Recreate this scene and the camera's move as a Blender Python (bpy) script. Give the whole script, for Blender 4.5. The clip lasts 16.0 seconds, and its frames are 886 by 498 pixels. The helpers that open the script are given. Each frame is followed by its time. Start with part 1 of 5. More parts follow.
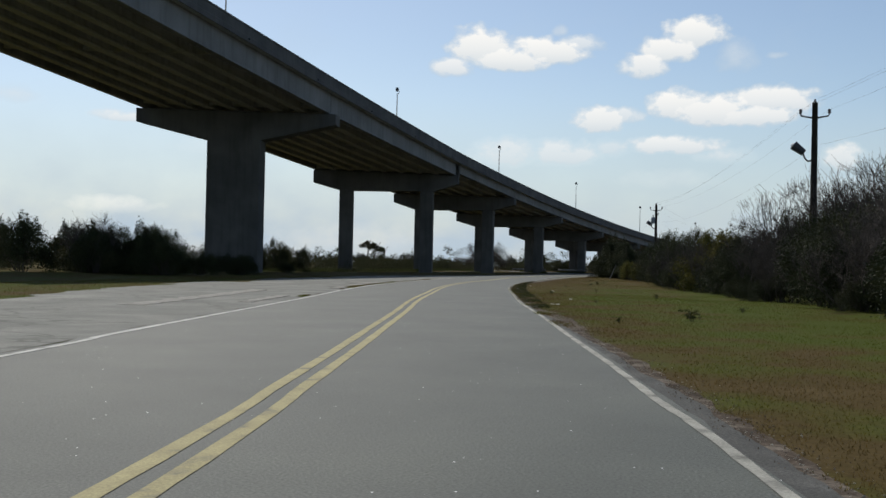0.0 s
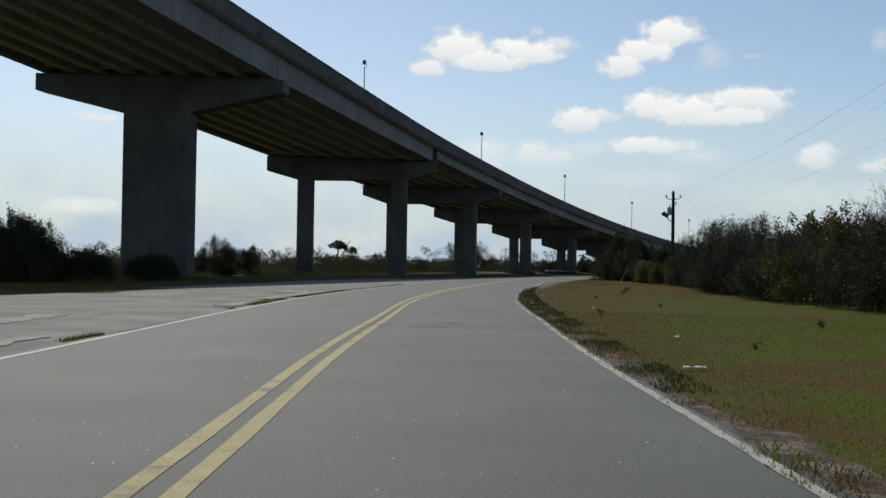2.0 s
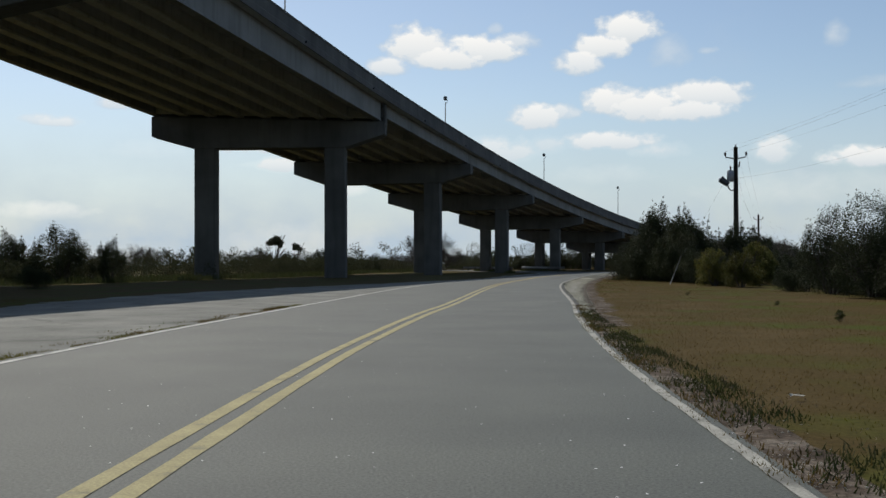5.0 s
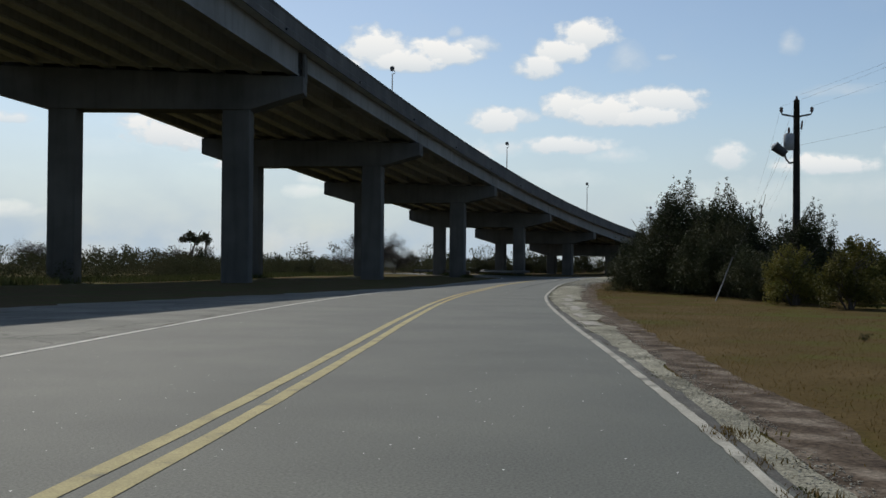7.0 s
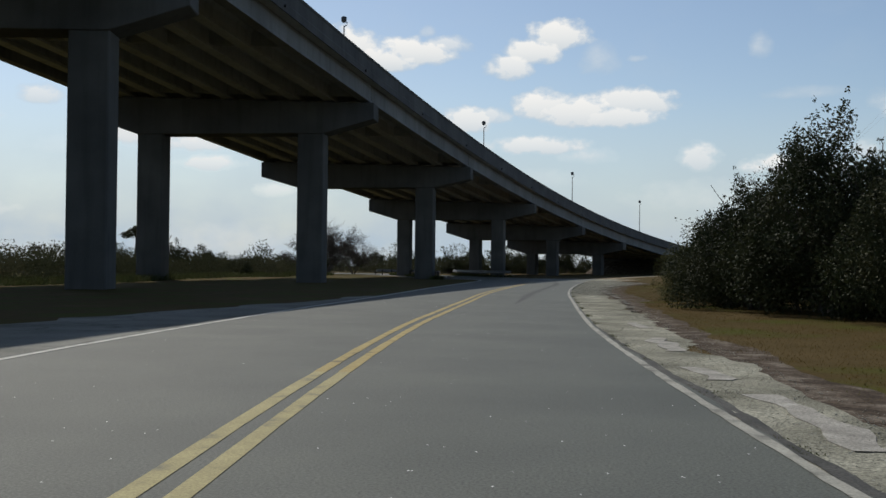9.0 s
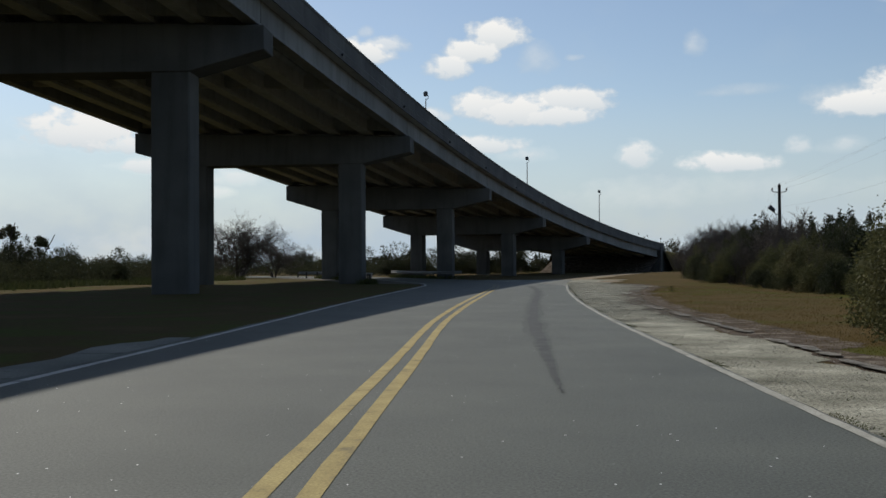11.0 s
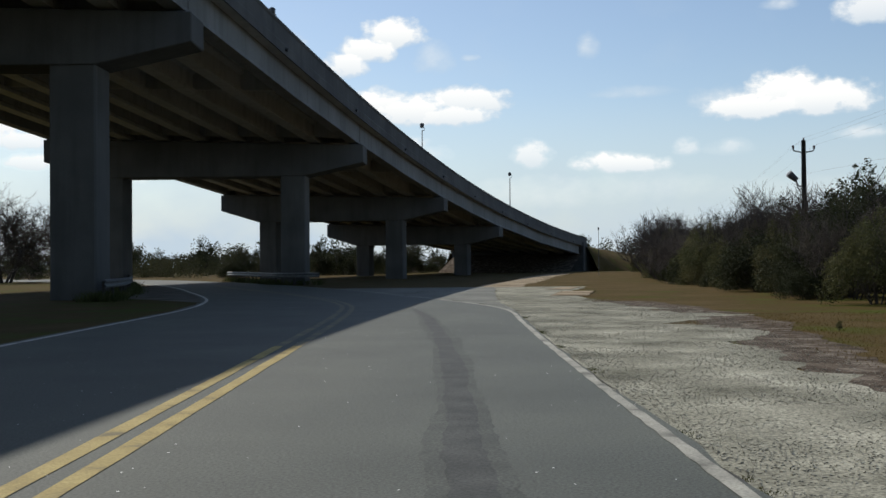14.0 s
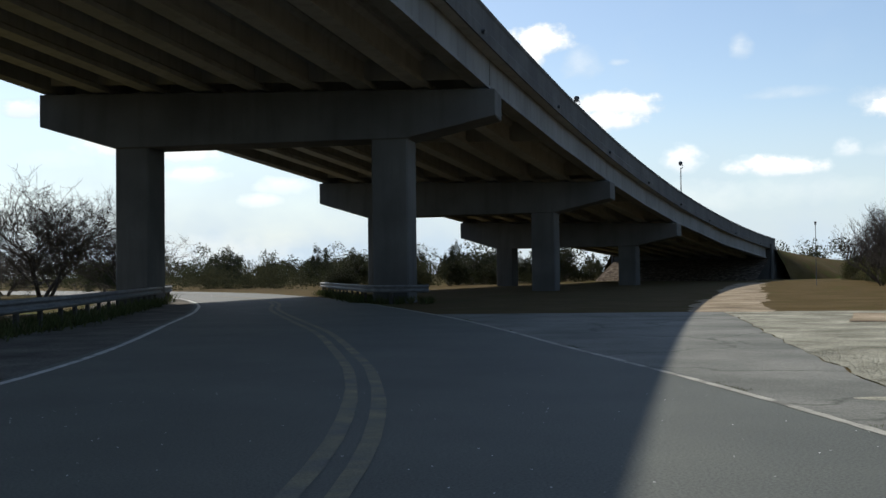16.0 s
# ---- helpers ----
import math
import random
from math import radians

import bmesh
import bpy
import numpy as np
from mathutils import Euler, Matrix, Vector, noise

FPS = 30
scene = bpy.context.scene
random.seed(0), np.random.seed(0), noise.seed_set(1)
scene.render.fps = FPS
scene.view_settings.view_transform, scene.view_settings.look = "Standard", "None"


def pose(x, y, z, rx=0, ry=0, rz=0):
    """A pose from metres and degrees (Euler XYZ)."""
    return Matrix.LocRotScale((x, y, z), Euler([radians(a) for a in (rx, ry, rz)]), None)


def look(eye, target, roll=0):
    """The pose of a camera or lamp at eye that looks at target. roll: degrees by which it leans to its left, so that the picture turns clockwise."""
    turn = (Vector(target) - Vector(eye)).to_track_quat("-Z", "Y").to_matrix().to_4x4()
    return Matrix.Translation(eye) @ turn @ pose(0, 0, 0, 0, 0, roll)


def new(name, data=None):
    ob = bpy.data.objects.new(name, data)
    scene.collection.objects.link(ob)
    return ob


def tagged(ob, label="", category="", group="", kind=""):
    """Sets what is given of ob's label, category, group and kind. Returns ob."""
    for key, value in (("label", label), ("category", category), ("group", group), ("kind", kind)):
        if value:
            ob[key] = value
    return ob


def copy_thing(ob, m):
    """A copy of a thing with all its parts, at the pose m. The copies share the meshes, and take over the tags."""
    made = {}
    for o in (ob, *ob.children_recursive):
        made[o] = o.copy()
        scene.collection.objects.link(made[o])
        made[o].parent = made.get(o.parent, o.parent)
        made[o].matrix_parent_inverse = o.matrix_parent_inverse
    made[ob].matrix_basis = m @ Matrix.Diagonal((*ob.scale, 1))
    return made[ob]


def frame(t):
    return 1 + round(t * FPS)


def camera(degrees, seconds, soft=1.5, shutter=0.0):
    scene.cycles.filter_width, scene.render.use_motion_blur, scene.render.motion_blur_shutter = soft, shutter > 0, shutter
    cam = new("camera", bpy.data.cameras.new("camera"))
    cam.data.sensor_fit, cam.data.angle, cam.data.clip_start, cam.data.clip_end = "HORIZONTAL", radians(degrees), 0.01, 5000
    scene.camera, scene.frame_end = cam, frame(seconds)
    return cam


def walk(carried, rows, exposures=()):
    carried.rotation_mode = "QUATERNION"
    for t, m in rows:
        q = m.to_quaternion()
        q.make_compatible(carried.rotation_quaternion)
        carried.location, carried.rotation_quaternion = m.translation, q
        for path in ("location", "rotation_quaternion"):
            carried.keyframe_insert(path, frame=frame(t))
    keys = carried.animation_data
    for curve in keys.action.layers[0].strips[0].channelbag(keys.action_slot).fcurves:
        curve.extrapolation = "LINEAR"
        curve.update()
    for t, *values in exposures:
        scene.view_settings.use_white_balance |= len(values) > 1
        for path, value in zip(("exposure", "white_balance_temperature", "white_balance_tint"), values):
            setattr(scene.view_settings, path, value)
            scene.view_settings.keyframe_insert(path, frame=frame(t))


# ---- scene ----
cam = camera(45.0, 16.0)
PATH = [
    (0, (0.978, -18.076, 1.226), (0.5818, -16.1156, 1.2553), 1.21),
    (0.5, (-0.051, -12.882, 1.197), (-0.4352, -10.9190, 1.2233), 1.08),
    (1, (-1.095, -7.490, 1.195), (-1.4669, -5.5253, 1.2264), 0.91),
    (1.5, (-2.077, -1.791, 1.186), (-2.4395, 0.1752, 1.2203), 0.72),
    (2, (-3.006, 3.232, 1.197), (-3.3618, 5.2001, 1.2293), 0.90),
    (2.5, (-3.988, 8.970, 1.201), (-4.3391, 10.9392, 1.2274), 1.03),
    (3, (-4.959, 14.754, 1.216), (-5.3112, 16.7224, 1.2451), 1.06),
    (3.5, (-5.925, 20.609, 1.210), (-6.2759, 22.5778, 1.2341), 0.66),
    (4, (-6.976, 26.701, 1.209), (-7.3157, 28.6716, 1.2338), 0.26),
    (4.5, (-7.801, 32.495, 1.213), (-8.1120, 34.4710, 1.2330), 0.05),
    (4.7, (-8.146, 34.937, 1.209), (-8.4465, 36.9145, 1.2341), -0.04),
    (7, (-10.430, 61.673, 1.200), (-10.6383, 63.6615, 1.2335), 0.41),
    (7.5, (-10.994, 67.798, 1.206), (-11.1854, 69.7883, 1.2338), 0.77),
    (8, (-11.464, 73.727, 1.204), (-11.6408, 75.7187, 1.2386), 0.38),
    (8.2, (-11.647, 76.034, 1.200), (-11.8170, 78.0269, 1.2334), 0.51),
    (10.5, (-13.014, 103.128, 1.187), (-13.1159, 105.1256, 1.2215), -0.49),
    (11, (-13.373, 109.476, 1.186), (-13.4197, 111.4748, 1.2193), -0.39),
    (11.5, (-13.291, 115.687, 1.211), (-13.2741, 117.6867, 1.2429), -0.28),
    (12, (-13.100, 122.317, 1.202), (-13.0156, 124.3149, 1.2329), -0.01),
    (12.5, (-12.557, 128.431, 1.208), (-12.4154, 130.4255, 1.2354), -0.26),
    (13, (-12.074, 134.699, 1.211), (-11.9388, 136.6945, 1.2329), -0.77),
    (13.5, (-11.582, 140.971, 1.189), (-11.4492, 142.9659, 1.2305), -0.64),
    (14, (-11.127, 147.182, 1.176), (-10.9806, 149.1760, 1.2060), -0.48),
    (14.5, (-10.537, 153.354, 1.165), (-10.4278, 155.3512, 1.1984), -1.43),
    (15, (-10.246, 159.439, 1.191), (-10.2034, 161.4380, 1.2371), -1.77),
    (15.5, (-10.192, 165.023, 1.199), (-10.2291, 167.0219, 1.2496), -1.22),
    (16, (-10.508, 171.222, 1.212), (-10.6379, 173.2168, 1.2582), -0.66),
]
walk(cam, [(t, look(eye, target, roll)) for t, eye, target, roll in PATH], ((0, -0.23), (7, -0.28), (10.5, -0.33), (13, -0.07), (14.5, -0.05), (15.5, 0.02), (16, 0.16)))

# ---- sky, sun and exposure ----
SUN_AZ, SUN_EL = -32.0, 44.7          # degrees clockwise from +y, and above the horizon
sun = new("sun", bpy.data.lights.new("sun", "SUN"))
sun.data.energy, sun.data.angle, sun.data.color = 4.0, radians(0.53), (1.0, 0.95, 0.87)
sun_way = Vector((math.sin(radians(SUN_AZ)) * math.cos(radians(SUN_EL)), math.cos(radians(SUN_AZ)) * math.cos(radians(SUN_EL)), math.sin(radians(SUN_EL))))
sun.matrix_world = look(sun_way * 300, (0, 0, 0))

# cumulus clouds: azimuth, elevation, half width, half height (degrees), thickness
CLOUDS_WEST = [
    (-19.77, 6.89, 3.03, 1.34, 1),
    (-17.53, 6.31, 2.27, 0.71, 0.9),
    (-16.82, 5.27, 1.89, 0.39, 0.7),
    (-12.32, 4.66, 1.51, 0.55, 0.7),
    (-28.05, 7.19, 1.14, 0.39, 0.8),
    (-23.74, 5.88, 1.89, 0.55, 0.4),
    (-28.73, 2.69, 2.27, 0.55, 0.6),
    (-28.46, 7.25, 1.67, 0.39, 0.7),
    (-28.9, 2.72, 2.65, 0.47, 0.6),
    (-33.59, 7.83, 1.51, 0.71, 0.5),
    (-15.78, 1.08, 4.54, 1.02, 0.35),
    (-16.76, 5.24, 1.51, 0.55, 0.85),
    (-13.42, 3.89, 1.14, 0.47, 0.7),
    (-25.17, 8.37, 1.14, 0.63, 0.8),
    (-41.0, 8.0, 4.0, 1.4, 0.9),
]
CLOUDS_AHEAD_HIGH = [
    (-9.65, 11.44, 1.82, 1.18, 1),
    (-7.97, 10.87, 2.27, 0.79, 1),
    (-6.17, 11.26, 2.27, 0.87, 1),
    (-4.53, 11.7, 1.51, 0.55, 0.8),
    (-5.38, 12.34, 0.45, 0.39, 0.6),
    (-11.14, 10.41, 1.14, 0.63, 0.9),
    (1.58, 12.12, 1.74, 0.94, 1),
    (0.21, 11.3, 1.51, 0.87, 1),
    (-0.95, 10.51, 1.29, 0.79, 0.95),
    (3.8, 10.84, 1.14, 1.02, 0.5),
    (5.76, 10.95, 0.53, 0.24, 0.6),
    (0.84, 8.46, 1.59, 0.94, 1),
    (2.71, 8.15, 2.27, 1.02, 1),
    (5.57, 8.66, 2.27, 0.87, 0.95),
]
CLOUDS_AHEAD_LOW = [
    (4.83, 7.88, 2.27, 0.71, 0.95),
    (-3.11, 7.74, 1.44, 0.87, 0.95),
    (-1.93, 7.95, 1.14, 0.55, 0.8),
    (0.59, 6.42, 2.72, 0.59, 0.9),
    (-2.64, 6.26, 1.14, 0.63, 0.6),
    (-5.01, 5.95, 2.19, 0.87, 0.75),
    (-8.02, 5.91, 2.27, 1.02, 0.7),
    (3.32, 5.88, 1.51, 0.51, 0.65),
    (0.33, 4.65, 2.65, 0.63, 0.4),
]
CLOUDS_EAST = [
    (22.16, 8.42, 2.27, 1.34, 1),
    (20.49, 7.93, 2.65, 0.87, 1),
    (23.78, 8.11, 2.65, 1.02, 1),
    (19.09, 8.28, 1.89, 0.87, 0.6),
    (13.57, 5.23, 2.5, 0.67, 0.95),
    (9.04, 5.75, 1.14, 0.87, 0.85),
    (14.18, 8.9, 2.27, 0.35, 0.45),
    (12.04, 11.29, 0.61, 0.87, 0.55),
    (19.35, 5.9, 1.36, 0.51, 0.6),
    (17.07, 5.97, 0.68, 0.59, 0.7),
    (25.63, 6.42, 1.29, 0.47, 0.7),
    (26.08, 12.29, 1.67, 0.87, 0.85),
    (21.92, 12.96, 0.98, 0.39, 0.6),
    (15.03, 3.87, 4.54, 0.87, 0.4),
    (9.39, 3.65, 4.16, 1.02, 0.45),
    (23.47, 3.68, 5.3, 0.71, 0.35),
    (14.45, 8.95, 2.12, 0.39, 0.45),
    (34.0, 7.5, 3.0, 1.0, 0.8),
]
CLOUDS_BEHIND = [
    (60.0, 12.0, 6.0, 2.0, 0.9),
    (-75.0, 14.0, 7.0, 2.2, 0.9),
    (120.0, 10.0, 7.0, 2.0, 0.9),
    (-130.0, 12.0, 8.0, 2.2, 0.9),
    (175.0, 14.0, 8.0, 2.5, 0.9),
]


def make_world():
    world = bpy.data.worlds.new("sky")
    scene.world = world
    world.use_nodes = True
    nt = world.node_tree
    nt.nodes.clear()

    def node(kind, operation="", data_type="", blend_type="", feature=""):
        n = nt.nodes.new(kind)
        if operation:
            n.operation = operation
        if data_type:
            n.data_type = data_type
        if blend_type:
            n.blend_type = blend_type
        if feature:
            n.feature = feature
        return n

    def math_node(op, a, b=None, c=None, clamp=False):
        n = node("ShaderNodeMath", operation=op)
        n.use_clamp = clamp
        for i, v in enumerate((a, b, c)):
            if v is None:
                continue
            if isinstance(v, (int, float)):
                n.inputs[i].default_value = v
            else:
                nt.links.new(v, n.inputs[i])
        return n.outputs[0]

    sky = node("ShaderNodeTexSky")
    sky.sky_type, sky.sun_disc = "NISHITA", False
    sky.sun_elevation, sky.sun_rotation = radians(SUN_EL), radians(SUN_AZ)
    sky.air_density, sky.dust_density, sky.ozone_density = 1.0, 0.6, 1.6
    dim = node("ShaderNodeVectorMath", operation="SCALE")
    nt.links.new(sky.outputs[0], dim.inputs[0])
    dim.inputs["Scale"].default_value = SKY_STRENGTH
    coord = node("ShaderNodeTexCoord")
    sep = node("ShaderNodeSeparateXYZ")
    nt.links.new(coord.outputs["Generated"], sep.inputs[0])
    az = math_node("MULTIPLY", math_node("ARCTAN2", sep.outputs[0], sep.outputs[1]), 57.2958)
    el = math_node("MULTIPLY", math_node("ARCSINE", sep.outputs[2]), 57.2958)
    flat = node("ShaderNodeCombineXYZ")
    nt.links.new(az, flat.inputs[0])
    nt.links.new(math_node("MULTIPLY", el, 1.35), flat.inputs[1])
    puff = node("ShaderNodeTexNoise")
    puff.inputs["Scale"].default_value, puff.inputs["Detail"].default_value, puff.inputs["Roughness"].default_value = 0.95, 8, 0.55
    nt.links.new(flat.outputs[0], puff.inputs["Vector"])
    wisp = node("ShaderNodeTexNoise")
    wisp.inputs["Scale"].default_value, wisp.inputs["Detail"].default_value = 0.22, 5
    nt.links.new(flat.outputs[0], wisp.inputs["Vector"])
    ragged = math_node("MULTIPLY_ADD", puff.outputs[0], 2.6, -1.3)
    total, lit = None, None
    for a, e, ra, re, thick in CLOUDS_WEST + CLOUDS_AHEAD_HIGH + CLOUDS_AHEAD_LOW + CLOUDS_EAST + CLOUDS_BEHIND:
        dx = math_node("MULTIPLY", math_node("SUBTRACT", az, a), 1 / ra)
        dy = math_node("MULTIPLY", math_node("SUBTRACT", el, e), 1 / re)
        # flatter undersides
        dy = math_node("MULTIPLY", dy, math_node("MULTIPLY_ADD", math_node("LESS_THAN", dy, 0.0), 0.45, 1.0))
        r2 = math_node("ADD", math_node("MULTIPLY", dx, dx), math_node("MULTIPLY", dy, dy))
        m = math_node("MULTIPLY", math_node("SUBTRACT", 1.32, math_node("ADD", r2, ragged)), 1.2 * thick, clamp=True)
        m = math_node("MULTIPLY", m, thick)
        total = m if total is None else math_node("MAXIMUM", total, m)
        h = math_node("MULTIPLY", math_node("MULTIPLY_ADD", dy, 0.35, 0.75, clamp=True), m)
        lit = h if lit is None else math_node("MAXIMUM", lit, h)
    veil = math_node("MULTIPLY", math_node("SUBTRACT", wisp.outputs[0], 0.54), 0.55, clamp=True)
    low = math_node("MULTIPLY", math_node("SUBTRACT", 9.0, math_node("ABSOLUTE", el)), 0.13, clamp=True)
    total = math_node("MAXIMUM", total, math_node("MAXIMUM", veil, math_node("MULTIPLY", low, math_node("ADD", wisp.outputs[0], 0.4))))
    ramp = node("ShaderNodeMix", data_type="RGBA")
    nt.links.new(lit, ramp.inputs["Factor"])
    ramp.inputs["A"].default_value = (0.575, 0.69, 0.79, 1)
    ramp.inputs["B"].default_value = (1.12, 1.11, 1.08, 1)
    mix = node("ShaderNodeMix", data_type="RGBA")
    nt.links.new(total, mix.inputs["Factor"])
    nt.links.new(dim.outputs[0], mix.inputs["A"])
    nt.links.new(ramp.outputs["Result"], mix.inputs["B"])
    back = node("ShaderNodeBackground")
    nt.links.new(mix.outputs["Result"], back.inputs["Color"])
    back.inputs["Strength"].default_value = 1.0
    out = node("ShaderNodeOutputWorld")
    nt.links.new(back.outputs[0], out.inputs[0])


SKY_STRENGTH = 0.111
make_world()


# ---- materials ----
def material(name, stops, scale=2.0, detail=6, rough=0.85, bump=0.2, bump_scale=40.0, bump_dist=0.01, grain=0.25, grain_scale=60.0, metal=0.0, glints=None, cracks=None, each=0.0, through_light=0.0, streaks=0.0, local=False, spec=0.5, along=None):
    """A node material: large stains through the colour stops, fine grain on top, bump, and optional painted glints,
    cracks, streaks and variation from piece to piece.
    """
    m = bpy.data.materials.new(name)
    m.use_nodes = True
    nt = m.node_tree
    bsdf = nt.nodes["Principled BSDF"]
    link = nt.links.new

    def node(kind, operation="", data_type="", blend_type="", feature=""):
        n = nt.nodes.new(kind)
        if operation:
            n.operation = operation
        if data_type:
            n.data_type = data_type
        if blend_type:
            n.blend_type = blend_type
        if feature:
            n.feature = feature
        return n

    def mixed(kind, factor, a, b):
        n = node("ShaderNodeMix", data_type="RGBA", blend_type=kind)
        for slot, v in (("Factor", factor), ("A", a), ("B", b)):
            if isinstance(v, bpy.types.NodeSocket):
                link(v, n.inputs[slot])
            else:
                n.inputs[slot].default_value = v
        return n.outputs["Result"]

    if local:
        where = node("ShaderNodeTexCoord").outputs["Object"]
    else:
        where = node("ShaderNodeNewGeometry").outputs["Position"]
    big = node("ShaderNodeTexNoise")
    big.inputs["Scale"].default_value, big.inputs["Detail"].default_value = scale, detail
    link(where, big.inputs["Vector"])
    ramp = node("ShaderNodeValToRGB")
    while len(ramp.color_ramp.elements) < len(stops):
        ramp.color_ramp.elements.new(0.5)
    for i, (p, c) in enumerate(stops):
        ramp.color_ramp.elements[i].position = p
        ramp.color_ramp.elements[i].color = (*c, 1)
    if along:
        # the growth turns drier along the road
        place = node("ShaderNodeSeparateXYZ")
        link(where, place.inputs[0])
        drift = node("ShaderNodeMapRange")
        for i, v in enumerate(along):
            drift.inputs[i + 1].default_value = v
        link(place.outputs[1], drift.inputs[0])
        total = node("ShaderNodeMath", operation="ADD")
        link(big.outputs[0], total.inputs[0])
        link(drift.outputs[0], total.inputs[1])
        # and is driest beside the road, greener towards the thicket
        worn = node("ShaderNodeAttribute")
        worn.attribute_name = "dryness"
        both = node("ShaderNodeMath", operation="ADD")
        link(total.outputs[0], both.inputs[0])
        link(worn.outputs["Fac"], both.inputs[1])
        link(both.outputs[0], ramp.inputs[0])
    else:
        link(big.outputs[0], ramp.inputs[0])
    colour = ramp.outputs[0]
    fine = node("ShaderNodeTexNoise")
    fine.inputs["Scale"].default_value, fine.inputs["Detail"].default_value = grain_scale, 4
    link(where, fine.inputs["Vector"])
    contrast = node("ShaderNodeMapRange")
    for i, v in enumerate((0.3, 0.7, 1 - grain, 1 + grain)):
        contrast.inputs[i + 1].default_value = v
    link(fine.outputs[0], contrast.inputs[0])
    scale_colour = node("ShaderNodeVectorMath", operation="SCALE")
    link(colour, scale_colour.inputs[0])
    link(contrast.outputs[0], scale_colour.inputs["Scale"])
    colour = scale_colour.outputs[0]
    if streaks:
        stretch = node("ShaderNodeMapping")
        stretch.inputs["Scale"].default_value = (1.3, 1.3, 0.12)
        link(where, stretch.inputs[0])
        run = node("ShaderNodeTexNoise")
        run.inputs["Scale"].default_value, run.inputs["Detail"].default_value = 1.6, 5
        link(stretch.outputs[0], run.inputs["Vector"])
        step = node("ShaderNodeMapRange")
        for i, v in enumerate((0.48, 0.66, 0.0, streaks)):
            step.inputs[i + 1].default_value = v
        link(run.outputs[0], step.inputs[0])
        colour = mixed("MULTIPLY", step.outputs[0], colour, (0.45, 0.43, 0.4, 1))
    # sun glints painted as small dots into the base colour
    if glints:
        dots = node("ShaderNodeTexVoronoi")
        dots.inputs["Scale"].default_value = glints[0]
        link(where, dots.inputs["Vector"])
        cut = node("ShaderNodeMapRange")
        for i, v in enumerate((glints[1], glints[1] * 0.6, 0.0, 1.0)):
            cut.inputs[i + 1].default_value = v
        link(dots.outputs["Distance"], cut.inputs[0])
        colour = mixed("MIX", cut.outputs[0], colour, (*glints[2], 1))
    if cracks:
        wob = node("ShaderNodeVectorMath", operation="ADD")
        link(where, wob.inputs[0])
        jig = node("ShaderNodeTexNoise")
        jig.inputs["Scale"].default_value, jig.inputs["Detail"].default_value = 1.5, 5
        link(where, jig.inputs["Vector"])
        link(jig.outputs["Color"], wob.inputs[1])
        vor = node("ShaderNodeTexVoronoi", feature="DISTANCE_TO_EDGE")
        vor.inputs["Scale"].default_value = cracks[0]
        link(wob.outputs[0], vor.inputs["Vector"])
        cut = node("ShaderNodeMapRange")
        for i, v in enumerate((0.0, cracks[1], 0.8, 0.0)):
            cut.inputs[i + 1].default_value = v
        link(vor.outputs["Distance"], cut.inputs[0])
        colour = mixed("MIX", cut.outputs[0], colour, (0.045, 0.05, 0.035, 1))
    if each:
        info = node("ShaderNodeObjectInfo")
        island = node("ShaderNodeNewGeometry")
        add = node("ShaderNodeMath", operation="ADD")
        link(info.outputs["Random"], add.inputs[0])
        link(island.outputs["Random Per Island"], add.inputs[1])
        vary = node("ShaderNodeMapRange")
        for i, v in enumerate((0.0, 2.0, 1 - each, 1 + each)):
            vary.inputs[i + 1].default_value = v
        link(add.outputs[0], vary.inputs[0])
        sc = node("ShaderNodeVectorMath", operation="SCALE")
        link(colour, sc.inputs[0])
        link(vary.outputs[0], sc.inputs["Scale"])
        colour = sc.outputs[0]
    link(colour, bsdf.inputs["Base Color"])
    bsdf.inputs["Roughness"].default_value, bsdf.inputs["Metallic"].default_value = rough, metal
    bsdf.inputs["Specular IOR Level"].default_value = spec
    if bump:
        b = node("ShaderNodeBump")
        b.inputs["Strength"].default_value, b.inputs["Distance"].default_value = bump, bump_dist
        n2 = node("ShaderNodeTexNoise")
        n2.inputs["Scale"].default_value, n2.inputs["Detail"].default_value = bump_scale, 4
        link(where, n2.inputs["Vector"])
        link(n2.outputs[0], b.inputs["Height"])
        link(b.outputs[0], bsdf.inputs["Normal"])
    if through_light:
        trans = node("ShaderNodeBsdfTranslucent")
        link(colour, trans.inputs["Color"])
        mix = node("ShaderNodeMixShader")
        mix.inputs[0].default_value = through_light
        link(bsdf.outputs[0], mix.inputs[1])
        link(trans.outputs[0], mix.inputs[2])
        link(mix.outputs[0], nt.nodes["Material Output"].inputs[0])
    return m


